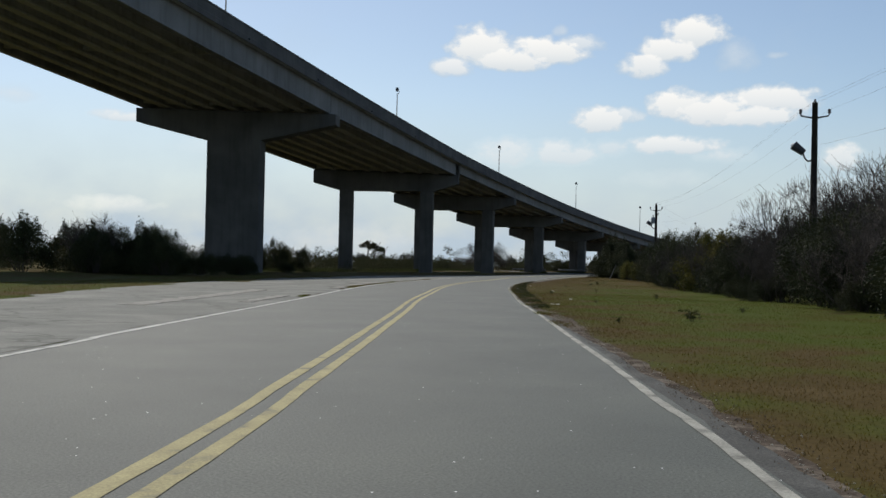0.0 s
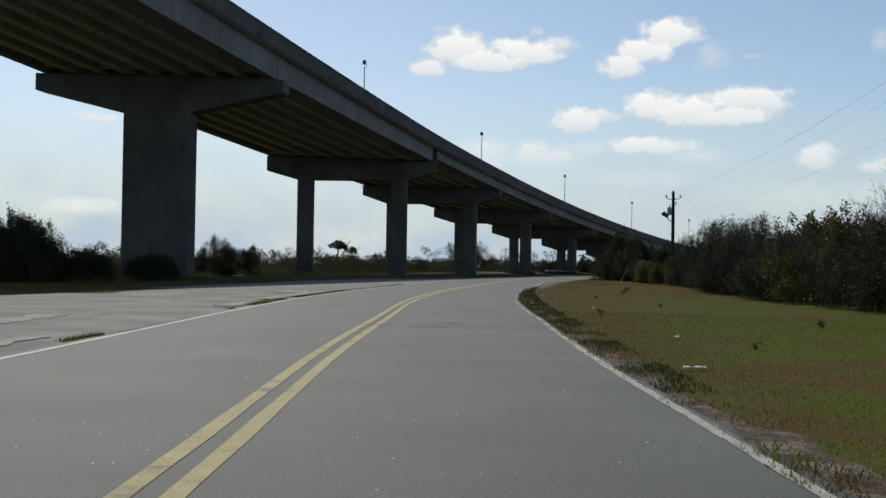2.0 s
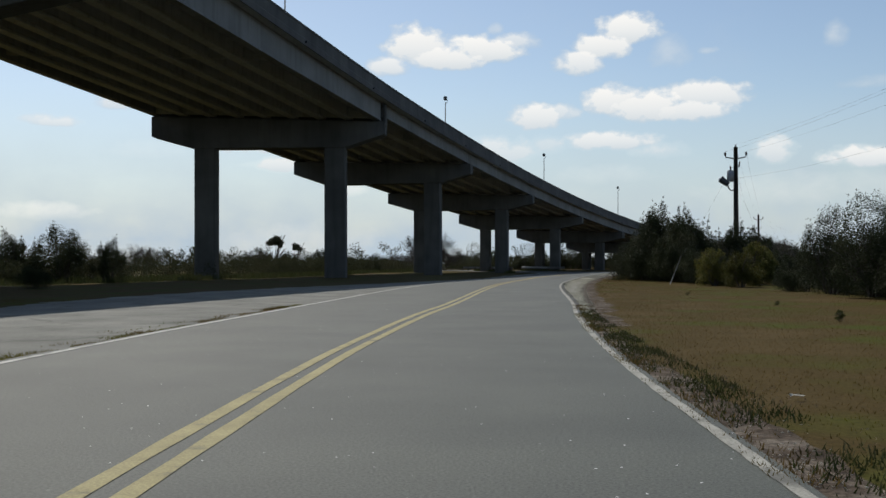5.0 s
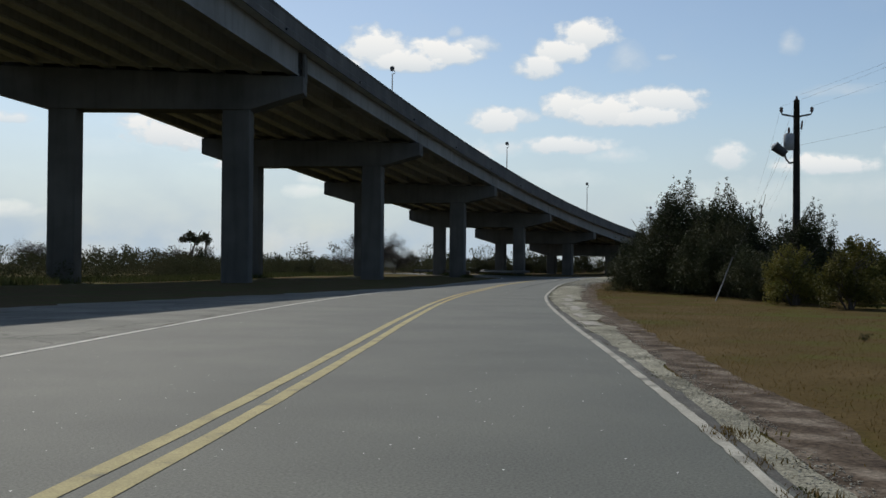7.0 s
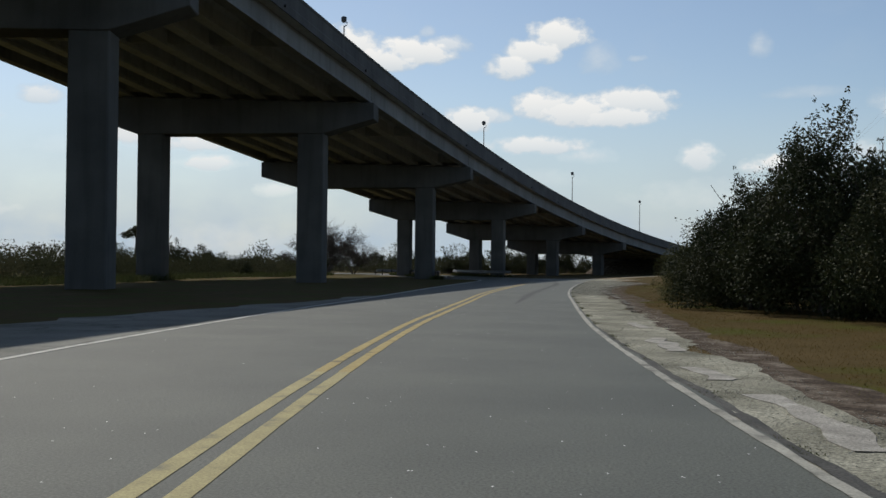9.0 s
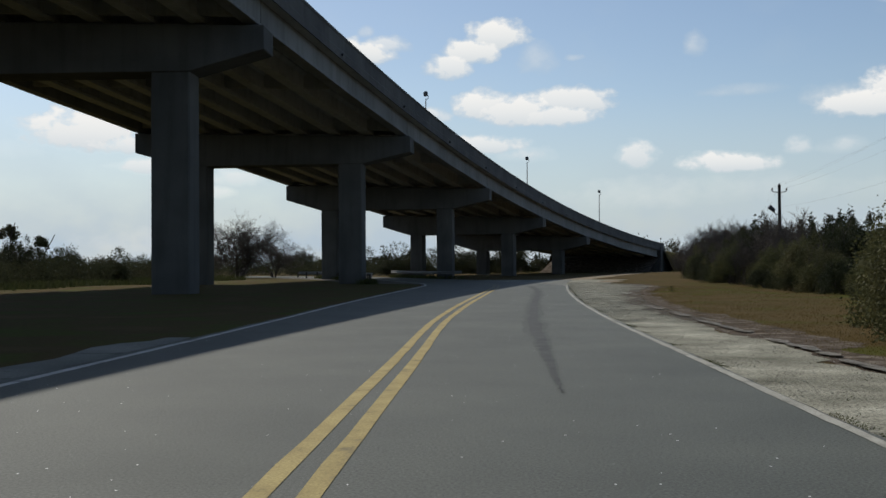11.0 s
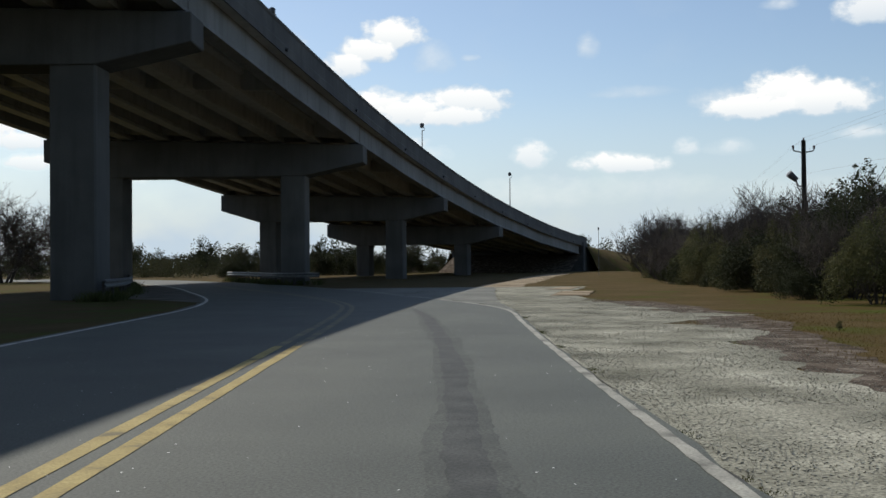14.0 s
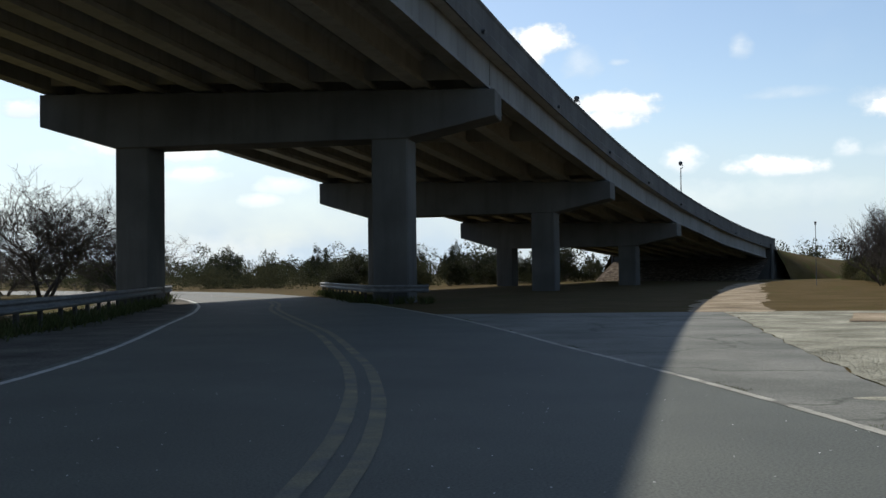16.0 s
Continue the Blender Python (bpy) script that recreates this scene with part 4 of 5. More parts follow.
for i, s in enumerate(LAMPS):
    p = deck_point(s, 0.8, zb + SLAB - 0.02)
    where = pose(p.x, p.y, p.z, 0, 0, -20)
    if i == 0:
        post.matrix_basis = where
    else:
        copy_thing(post, where)

# ---- poles and wires ----
def utility_pole(x, y, h, transformer, group):
    ob = thing("utility_pole", "dark wooden utility pole with crossarm and street light" + (" and grey transformer" if transformer else ""), "utility pole", (x, y, ground_z(x, y) - 0.03), 0, group)
    bm = bmesh.new()
    tube(bm, [(0, 0, -0.4), (0, 0, h * 0.5), (0, 0, h)], [0.19, 0.165, 0.135], 12)
    part("shaft", bm, "pole_wood", ob)
    for sgn in (-1, 1):
        bm = bmesh.new()
        tube(bm, [(0, 0, h - 0.8), (sgn * 0.25, 0, h - 0.73), (sgn * 0.64, 0, h - 0.66), (sgn * 0.68, 0, h - 0.54)], 0.045, 6)
        arm = part("bracket_arm", bm, "dark_metal", ob)
        bm = bmesh.new()
        tube(bm, [(sgn * 0.68, 0, h - 0.56), (sgn * 0.68, 0, h - 0.48), (sgn * 0.68, 0, h - 0.43), (sgn * 0.68, 0, h - 0.38), (sgn * 0.68, 0, h - 0.32)], [0.045, 0.09, 0.06, 0.09, 0.04], 8)
        part("insulator", bm, "ceramic", arm)
    bm = bmesh.new()
    tube(bm, [(0, 0, h - 0.02), (0, 0, h + 0.05), (0, 0, h + 0.1), (0, 0, h + 0.16)], [0.03, 0.075, 0.04, 0.05], 8)
    part("top_insulator", bm, "ceramic", ob)
    # street light on a short curved arm
    bm = bmesh.new()
    tube(bm, [(-0.1, 0, h - 2.85), (-0.3, 0, h - 2.9), (-0.46, -0.02, h - 2.74), (-0.53, -0.03, h - 2.52)], 0.045, 8)
    arm = part("lamp_arm", bm, "dark_metal", ob)
    bm = bmesh.new()
    m = Matrix.Translation((-0.75, -0.04, h - 2.3)) @ Euler((0, radians(38), 0)).to_matrix().to_4x4()
    bmesh.ops.create_cone(bm, cap_ends=True, segments=12, radius1=0.17, radius2=0.24, depth=0.64, matrix=m @ Euler((0, radians(-90), 0)).to_matrix().to_4x4())
    head = part("lamp_head", bm, "dark_metal", ob)
    bm = bmesh.new()
    bmesh.ops.create_uvsphere(bm, u_segments=12, v_segments=6, radius=0.17, matrix=m @ Matrix.Translation((-0.3, 0, -0.02)) @ Matrix.Diagonal((0.7, 1, 1, 1)))
    part("lens", bm, "glass", head)
    if transformer:
        bm = bmesh.new()
        tube(bm, [(-0.34, 0.0, h - 2.3), (-0.34, 0.0, h - 2.27), (-0.34, 0.0, h - 1.6), (-0.34, 0.0, h - 1.54)], [0.19, 0.24, 0.24, 0.17], 14)
        can = part("transformer", bm, "grey_paint", ob, "grey transformer can")
        bm = bmesh.new()
        tube(bm, [(-0.34, 0, h - 1.54), (-0.34, 0, h - 1.4), (-0.34, 0, h - 1.26)], [0.05, 0.06, 0.03], 8)
        part("bushing", bm, "ceramic", can)
        bm = bmesh.new()
        tube(bm, [(0.2, -0.02, h - 1.35), (0.23, -0.02, h - 1.15), (0.25, -0.02, h - 0.95)], [0.04, 0.05, 0.03], 8)
        part("fuse_cutout", bm, "ceramic", ob)
    return ob


POLES = [(17.0, -46.0, 9.3), (8.4, 37.2, 9.6), (0.55, 112.0, 9.0), (16.5, 212.6, 8.85), (38.0, 300.0, 9.0)]
for i, (x, y, h) in enumerate(POLES[:4]):
    utility_pole(x, y, h, i == 2, "utility poles")


def wire(a, b, sag, r=0.011):
    bm = bmesh.new()
    pts = [Vector(a).lerp(Vector(b), k / 24) - Vector((0, 0, sag * 4 * (k / 24) * (1 - k / 24))) for k in range(25)]
    tube(bm, pts, r, 4, cap=False)
    return tagged(part("overhead_wire", bm, "wire"), "thin overhead wire slung between utility poles", "wire", "overhead wires")


for (xa, ya, ha), (xb, yb, hb) in zip(POLES, POLES[1:]):
    d = Vector((yb - ya, -(xb - xa), 0)).normalized()
    for off, down, sag in ((-0.68, -0.32, 0.9), (0.0, 0.15, 0.95), (0.68, -0.32, 0.9), (0.14, -2.1, 1.1)):
        wire((xa + off, ya, ha + down), (xb + off, yb, hb + down), sag, 0.0032)

# stay wire of the pole by the thicket, with its leaning guard
wire((0.55, 112.0, 8.0), (-3.7, 103.2, 1.6), 0.05, 0.004)
bm = bmesh.new()
tube(bm, [(-4.42, 102.95, -0.1), (-4.05, 103.1, 0.8), (-3.72, 103.2, 1.65)], 0.026, 8)
tagged(part("guy_wire_guard", bm, "dull_guard"), "thin leaning grey guard on a guy wire", "guy guard")


def guardrail(points, label):
    """A W-beam on posts, curving with the road."""
    pts, nor = ribbon(points, 0.6)
    a = pts[0]
    ob = thing("guardrail", label, "guardrail", (a.x, a.y, 0), 0, "guardrails")
    back = Vector((a.x, a.y, 0))
    shape = [(0.0, 0.45), (0.07, 0.5), (0.07, 0.54), (0.0, 0.59), (0.0, 0.63), (0.07, 0.68), (0.07, 0.72), (0.0, 0.77), (-0.012, 0.77), (0.055, 0.715), (0.055, 0.685), (-0.012, 0.63), (-0.012, 0.59), (0.055, 0.535), (0.055, 0.505), (-0.012, 0.45)]
    bm = bmesh.new()
    sweep(bm, [[Vector((p.x + n.x * o, p.y + n.y * o, z)) - back for o, z in shape] for p, n in zip(pts, nor)])
    part("rail", bm, "rail_steel", ob)
    for i in range(1, len(pts), 3):
        p, n = pts[i] - Vector((a.x, a.y)) - nor[i] * 0.1, nor[i]
        bm = bmesh.new()
        box(bm, -0.05, 0.05, -0.08, 0.08, -0.4, 0.7, bevel=0.01)
        part("post", bm, "post_wood", ob, m=Matrix.Translation((p.x, p.y, 0)) @ Matrix.Rotation(math.atan2(n.y, n.x), 4, "Z"))
    return ob


guardrail([(-20.35, 186.0), (-20.7, 190.5), (-22.0, 198.0), (-23.9, 207.0), (-25.9, 216.0), (-27.7, 224.0), (-30.0, 230.0), (-33.0, 233.0)], "galvanised steel guardrail beside the bridge columns")
guardrail([(-22.6, 238.0), (-20.6, 231.0), (-19.0, 225.0), (-17.6, 220.0), (-16.8, 216.6), (-15.6, 215.4), (-14.0, 215.5)], "galvanised steel guardrail curving round a bridge column")


# ---- plants ----
def leaf_mesh(name, centres, radii, count, size, mat, seed, squash=0.8, droop=0.3):
    """One mesh of many small leaves, set in lumps round the centres."""
    rng = np.random.default_rng(seed)
    w = np.array(radii) ** 2
    pick = rng.choice(len(centres), count, p=w / w.sum())
    c, r = np.array(centres)[pick], np.array(radii)[pick]
    d = rng.normal(size=(count, 3))
    d /= np.linalg.norm(d, axis=1)[:, None]
    reach = rng.uniform(0.15, 1.0, count) ** 0.5 * (1 + 0.3 * rng.normal(size=count) * (rng.random(count) < 0.25))
    p = c + d * (r * reach)[:, None] * np.array([1, 1, squash])
    p[:, 2] = np.maximum(p[:, 2], 0.03 + 0.1 * rng.random(count))
    along = d + rng.normal(size=(count, 3)) * 0.8
    along[:, 2] -= droop
    along /= np.linalg.norm(along, axis=1)[:, None]
    side = np.cross(along, rng.normal(size=(count, 3)))
    side /= np.linalg.norm(side, axis=1)[:, None] + 1e-9
    L = (size * rng.uniform(0.55, 1.6, count))[:, None]
    v = np.stack([p - along * L * 0.5, p + side * L * 0.26, p + along * L * 0.5, p - side * L * 0.26], 1).reshape(-1, 3)
    me = bpy.data.meshes.new(name)
    me.vertices.add(len(v))
    me.vertices.foreach_set("co", v.astype(np.float32).ravel())
    me.loops.add(count * 4)
    me.loops.foreach_set("vertex_index", np.arange(count * 4, dtype=np.int32))
    me.polygons.add(count)
    me.polygons.foreach_set("loop_start", np.arange(0, count * 4, 4, dtype=np.int32))
    me.materials.append(M[mat])
    me.update(calc_edges=True)
    return new(name, me)


def branches(rng, start, way, length, radius, depth, out, spread=0.55, lift=0.15, forks=(2, 4), least=0.006):
    """Grows forked twigs: fills out with (points, radii)."""
    pts, p, d = [start], Vector(start), Vector(way).normalized()
    for k in range(3):
        d = (d + Vector((rng.gauss(0, 0.14), rng.gauss(0, 0.14), rng.gauss(lift * 0.4, 0.1)))).normalized()
        p = p + d * length / 3
        pts.append(p.copy())
    out.append((pts, [radius, radius * 0.86, radius * 0.72, max(radius * 0.58, least * 0.7)]))
    if depth:
        for _ in range(rng.randint(*forks)):
            at = pts[rng.randint(1, 3)]
            turn = Vector((rng.gauss(0, spread), rng.gauss(0, spread), rng.gauss(lift, spread * 0.5)))
            branches(rng, at, d + turn, length * rng.uniform(0.6, 0.85), max(radius * 0.58, least), depth - 1, out, spread, lift, forks, least)


def twig_mesh(name, limbs, parent, sides=4, mat="bark"):
    verts, faces = [], []
    for pts, rad in limbs:
        first = len(verts)
        for i, p in enumerate(pts):
            d = (pts[min(i + 1, 3)] - pts[max(i - 1, 0)]).normalized()
            a = d.cross(Vector((0.31, 0.7, 0.64))).normalized()
            b = d.cross(a)
            for k in range(sides):
                q = math.tau * k / sides
                verts.append(p + (a * math.cos(q) + b * math.sin(q)) * rad[i])
        for i in range(len(pts) - 1):
            for k in range(sides):
                j = first + i * sides
                faces.append((j + k, j + (k + 1) % sides, j + sides + (k + 1) % sides, j + sides + k))
    return mesh_ob(name, verts, faces, mat, parent, smooth=True)


def shrub(seed, height, width, count, size, mat, label, leaders=9, spire=0.5):
    """A dense shrub: an uneven dome of leafy lumps, with thin pointed shoots standing out of it."""
    rng = random.Random(seed)
    ob = thing("shrub", label, "shrub", (0, 0, 0), 0, "roadside shrubs")
    centres, radii, limbs = [], [], []
    swell = [rng.uniform(0.72, 1.1) for k in range(7)]

    def dome(a, u):
        lobe = swell[int(a / math.tau * 7) % 7]
        return height * 0.86 * lobe * (1 - 0.62 * u * u)

    for k in range(leaders * 6):
        a, u = rng.uniform(0, math.tau), math.sqrt(rng.random())
        r = width * 0.42 * u
        z = dome(a, u) * (0.1 + 0.82 * rng.random() ** 0.7)
        centres.append((r * math.cos(a), r * math.sin(a), z))
        radii.append(width * rng.uniform(0.09, 0.16))
    for k in range(int(leaders * (1 + 3 * spire))):
        a, u = rng.uniform(0, math.tau), math.sqrt(rng.random()) * 0.95
        r = width * 0.42 * u
        z = dome(a, u) * rng.uniform(0.72, 0.98)
        reach = height * rng.uniform(0.06, 0.1 + 0.12 * spire)
        lean = rng.gauss(0, 0.14)
        for i in range(4):
            centres.append(((r + lean * reach * i / 3) * math.cos(a), (r + lean * reach * i / 3) * math.sin(a), z + reach * i / 3))
            radii.append(width * (0.075 - 0.018 * i) * rng.uniform(0.8, 1.2))
    for k in range(leaders):
        a, r = rng.uniform(0, math.tau), width * 0.4 * math.sqrt(rng.random())
        tip = dome(a, r / (width * 0.42))
        branches(rng, Vector((0.15 * r * math.cos(a), 0.15 * r * math.sin(a), -0.1)), (0.5 * r * math.cos(a), 0.5 * r * math.sin(a), tip * 0.8), tip * 0.5, 0.04, 2, limbs)
    crown = leaf_mesh("foliage", centres, radii, count, size, mat, seed, 1.0)
    crown.parent = ob
    twig_mesh("branchwork", limbs, ob)
    return ob


def bare_tree(seed, height, radius, depth, label, spread=0.5, stems=1, name="bare_tree", least=0.008, forks=(2, 4), lift=0.2):
    rng = random.Random(seed)
    ob = thing(name, label, "tree" if name == "bare_tree" else "shrub", (0, 0, 0), 0, name.replace("_", " ") + "s")
    limbs = []
    firsts = []
    for k in range(stems):
        a = rng.uniform(0, math.tau)
        lean = 0.15 if stems == 1 else 0.55
        firsts.append(len(limbs))
        branches(rng, Vector((0.12 * k * math.cos(a), 0.12 * k * math.sin(a), -0.2)), (lean * math.cos(a), lean * math.sin(a), 1), height * 0.32, radius, depth, limbs, spread, lift, forks, least)
    twig_mesh("trunk", [limbs[i] for i in firsts], ob, 8)
    twig_mesh("crown", [l for i, l in enumerate(limbs) if i not in firsts], ob, 3)
    return ob


def umbrella_tree():
    """A small lone tree with a bare trunk and a flat tuft on top."""
    rng = random.Random(77)
    ob = thing("lone_tree", "small lone tree with a tufted dark crown", "tree", (0, 0, 0))
    limbs = []
    branches(rng, Vector((0, 0, -0.2)), (0.06, 0, 1), 3.6, 0.14, 1, limbs, 0.35, 0.3)
    twig_mesh("trunk", limbs, ob, 6)
    crown = leaf_mesh("crown", [(0.1, 0, 4.7), (0.8, 0.2, 4.5), (-0.7, -0.3, 4.4), (0.2, 0.5, 5.1), (0.9, -0.2, 4.0)], [0.8, 0.6, 0.6, 0.5, 0.35], 1500, 0.2, "leaf_far", 78)
    crown.parent = ob
    return ob


PROTO = {
    "a": shrub(11, 4.2, 4.4, 36000, 0.058, "leaf", "dense dark evergreen shrub with ragged upright tips", 10),
    "b": shrub(12, 4.8, 3.6, 34000, 0.058, "leaf", "tall dark evergreen shrub with pointed tips", 8, 0.9),
    "c": shrub(13, 3.2, 4.0, 30000, 0.058, "leaf", "low rounded dark evergreen shrub", 9, 0.3),
    "d": shrub(17, 4.6, 4.6, 14000, 0.1, "leaf", "dark evergreen shrub within the thicket", 9, 0.55),
    "e": shrub(18, 5.2, 3.8, 13000, 0.1, "leaf", "tall dark evergreen shrub within the thicket", 7, 0.8),
    "o": shrub(15, 3.6, 4.2, 30000, 0.06, "leaf_olive", "rounded olive-green leafy shrub in the thicket", 9, 0.35),
    "p": shrub(14, 2.6, 2.6, 12000, 0.07, "leaf_pale", "yellow-green leafy shrub among darker ones", 7, 0.4),
    "j": shrub(19, 4.6, 3.4, 34000, 0.05, "leaf", "dark feathery juniper with pointed tips", 12, 1.0),
    "t": bare_tree(21, 4.4, 0.035, 5, "bare grey multi-stemmed winter shrub", 0.6, 11, "bare_shrub", 0.005, (2, 4)),
    "u": bare_tree(23, 7.4, 0.1, 6, "leafless winter tree with a fine round crown", 0.8, 4, "bare_tree", 0.007, (3, 4), 0.12),
    "l": umbrella_tree(),
}
used = set()


def plant(key, x, y, scale=1.0, turn=None, tall=1.0):
    """The first of a kind is moved into place, the next ones are copies."""
    rz = random.Random(int(x * 131 + y * 17)).uniform(0, 360) if turn is None else turn
    m = pose(x, y, ground_z(x, y) - 0.05, 0, 0, rz) @ Matrix.Diagonal((scale, scale, scale * tall, 1))
    ob = PROTO[key]
    if key not in used:
        used.add(key)
        ob.matrix_basis = m
        return ob
    keep = ob.scale.copy()
    ob.scale = (1, 1, 1)
    made = copy_thing(ob, m)
    ob.scale = keep
    return made


# thicket along the right verge
EDGE_RIGHT = [(12.0, -30.0), (8.6, -8.0), (6.4, 12.0), (4.1, 28.0), (1.9, 45.0), (0.2, 58.0), (-0.6, 82.0), (-2.7, 97.0), (-3.9, 108.0), (-5.2, 116.0), (-6.7, 123.0), (-6.0, 130.0), (-3.0, 138.0), (-0.6, 147.0), (0.0, 156.0), (0.8, 166.0), (1.3, 178.0), (4.2, 196.0), (8.2, 220.0), (16.8, 251.0), (27.0, 300.0)]


def thicket_size(y):
    """How tall the thicket stands along the road."""
    return spline([(1.05, -30), (1.12, 20), (1.12, 45), (1.0, 60), (0.85, 72), (0.75, 84), (0.58, 101), (1.38, 108), (1.3, 121), (1.0, 131), (0.85, 142), (0.9, 160), (1.1, 180), (1.15, 200), (1.25, 230), (1.2, 290)], y)


rnd = random.Random(31)
y = -2.0
while y < 285:
    x, k = spline(EDGE_RIGHT, y), thicket_size(y)
    rear = 0.36 if 84 < y < 109 else min(k, 0.68) if 76 < y < 128 else k
    bare = 15 < y < 52 or 132 < y < 142 or y > 168
    if 94 < y < 102:
        pass
    elif rnd.random() < (0.62 if 15 < y < 52 else 0.3 if bare else 0.06):
        plant("t", x + 2.0, y, rnd.uniform(0.55, 0.8) * k)
    else:
        plant(rnd.choice("aabc" if y < 124 else "oooc"), x + (1.35 if 95 < y < 132 else 2.0) + rnd.uniform(-0.3, 0.5), y, rnd.uniform(0.62, 1.0) * k)
    if rnd.random() < 0.4:
        plant("c", x + 1.3, y + rnd.uniform(-1, 1), rnd.uniform(0.3, 0.5))
    plant(rnd.choice("ttdo" if bare and y > 60 else "ttte" if bare else "dded" if y < 120 else "dodo"), x + 5.4 + rnd.uniform(-0.8, 0.8), y + rnd.uniform(-1, 1), rnd.uniform(0.75, 1.1) * rear)
    if rnd.random() < 0.8:
        plant(rnd.choice("ttde" if bare else "dede"), x + 9.3 + rnd.uniform(-1, 1), y + rnd.uniform(-1, 1), rnd.uniform(0.8, 1.15) * rear)
    y += rnd.uniform(2.7, 3.8)
for x, y, s in ((4.1, 47.0, 1.75), (5.2, 49.5, 1.4), (-2.1, 100.0, 1.0), (-1.0, 97.2, 0.9), (0.2, 101.0, 1.15)):
    plant("p", x, y, s)
for x, y, k, s in ((-2.6, 109.5, "b", 1.25), (-4.3, 113.5, "b", 1.4), (2.4, 61.0, "j", 1.0), (1.8, 64.5, "j", 1.08), (1.6, 68.0, "j", 1.05), (1.4, 71.5, "j", 1.08), (3.8, 63.0, "j", 1.1), (3.6, 67.0, "j", 1.1), (3.2, 70.5, "j", 1.05), (0.6, 76.5, "j", 0.9), (0.2, 81.0, "j", 0.85), (4.6, 181.0, "j", 0.9), (4.4, 160.0, "j", 0.85), (-5.2, 118.0, "a", 1.2), (-3.6, 115.5, "a", 1.4), (-5.0, 121.5, "a", 0.8), (-0.6, 105.5, "b", 1.0), (-3.9, 128.5, "b", 0.8)):
    plant(k, x, y, s)
for x, y, s in ((10.5, 40.0, 1.7), (12.5, 36.0, 1.9), (9.5, 31.0, 1.55), (13.0, 44.0, 1.6), (11.0, 26.0, 1.45), (18.5, 252.0, 1.6), (20.5, 257.0, 1.75), (22.0, 263.0, 1.75), (24.0, 271.0, 1.8), (21.5, 253.0, 1.7), (6.5, 186.0, 1.0), (7.0, 193.0, 1.15), (8.5, 200.0, 1.3)):
    plant("t", x, y, s)

# left of the bridge
for x, y, k, s in ((-36, 58, "a", 1.1), (-40, 63, "b", 1.15), (-45, 68, "a", 1.25), (-50, 73, "b", 1.2), (-55, 78, "a", 1.2), (-43, 60, "a", 1.1), (-33, 66, "c", 0.7), (-37, 76, "c", 0.8), (-40, 82, "c", 0.8), (-44, 88, "c", 0.8), (-46.4, 110, "a", 1.2), (-43.4, 111, "b", 0.85), (-49.5, 109, "b", 1.0), (-58, 66, "d", 1.5), (-64, 76, "e", 1.4), (-38.5, 92, "c", 0.55), (-54, 112, "c", 0.8), (-38, 60, "d", 1.0), (-47, 66, "d", 1.15), (-52, 71, "e", 1.1), (-34.5, 61, "c", 0.9), (-42, 66, "e", 1.0), (-47, 56, "d", 1.2), (-70, 90, "d", 1.4), (-52, 50, "d", 1.3)):
    plant(k, x, y, s)
plant("t", -45, 62, 1.25)
plant("t", -49, 96, 0.9)
belt_x = lookup([(-43.0, 60.0), (-45.0, 74.0), (-48.5, 88.0), (-45.0, 120.0), (-42.0, 150.0), (-42.0, 172.0), (-41.5, 200.0), (-41.0, 215.0), (-43.0, 228.0), (-52.0, 240.0), (-75.0, 256.0)])


def marsh_scrub(seed, count, place, tall, label):
    """A belt of marsh bushes that nobody could count, as one mesh of leaves."""
    rng = np.random.default_rng(seed)
    cs, rs = [], []
    for i in range(count):
        x, y = place(rng, i)
        h = tall * (0.85 + 0.5 * noise.noise((x * 0.05, y * 0.05, 7)) + rng.uniform(0, 0.7))
        w = rng.uniform(0.8, 1.7)
        for k in range(7):
            cs.append((x + rng.normal() * w, y + rng.normal() * w, h * rng.uniform(0.1, 0.85)))
            rs.append(rng.uniform(0.45, 0.95))
    ob = leaf_mesh("marsh_scrub", cs, rs, count * 420, 0.14, "leaf_far", seed, 0.8)
    return tagged(ob, label, "shrubs", kind="stuff")


def beside_bridge(rng, i):
    y = rng.uniform(62, 250)
    return belt_x(y) - abs(rng.normal()) * (6 if i % 3 else 30), y


def beyond_road(rng, i):
    y = rng.uniform(262, 345)
    low = right_x(min(y, 299)) + 4 if y < 300 else -90
    return rng.uniform(max(low, -75), -11 + 0.42 * (y - 290)), y


marsh_scrub(41, 480, beside_bridge, 1.6, "belt of low olive marsh bushes beyond the bridge")
marsh_scrub(42, 330, beyond_road, 2.3, "far spread of olive marsh bushes beyond the road")
for x, y, s in ((-41.5, 240.0, 1.4), (-38.2, 246.0, 1.0), (-47.0, 246.0, 0.7), (-75.0, 190.0, 0.8), (-62.0, 205.0, 0.7), (-36.0, 300.0, 0.6), (-31.5, 302.0, 0.6)):
    plant("u", x, y, s)
for x, y, k, s in ((-39.5, 279.0, "d", 1.1), (-42.0, 282.0, "e", 0.8), (-36.5, 284.0, "d", 0.75), (-46.0, 262.0, "d", 0.8), (-49.5, 232.0, "e", 0.7), (-48.5, 193.0, "d", 1.0), (-51.0, 196.0, "e", 0.82), (-46.3, 197.0, "d", 0.78), (-42.5, 196.5, "c", 0.9), (-53.5, 190.0, "d", 0.85)):
    plant(k, x, y, s)
plant("l", -55.5, 190.0, 1.0)
plant("l", -72.0, 244.0, 1.27)
plant("l", -68.2, 245.5, 1.02, 70.0)
# growth along the far side of the last spans
rnd = random.Random(47)
for s in range(120, 204, 4):
    c, nn, z = bridge_at(s)
    q = c - nn * rnd.uniform(13.0, 17.0)
    plant(rnd.choice("ddec"), q.x, q.y, rnd.uniform(0.6, 1.0))
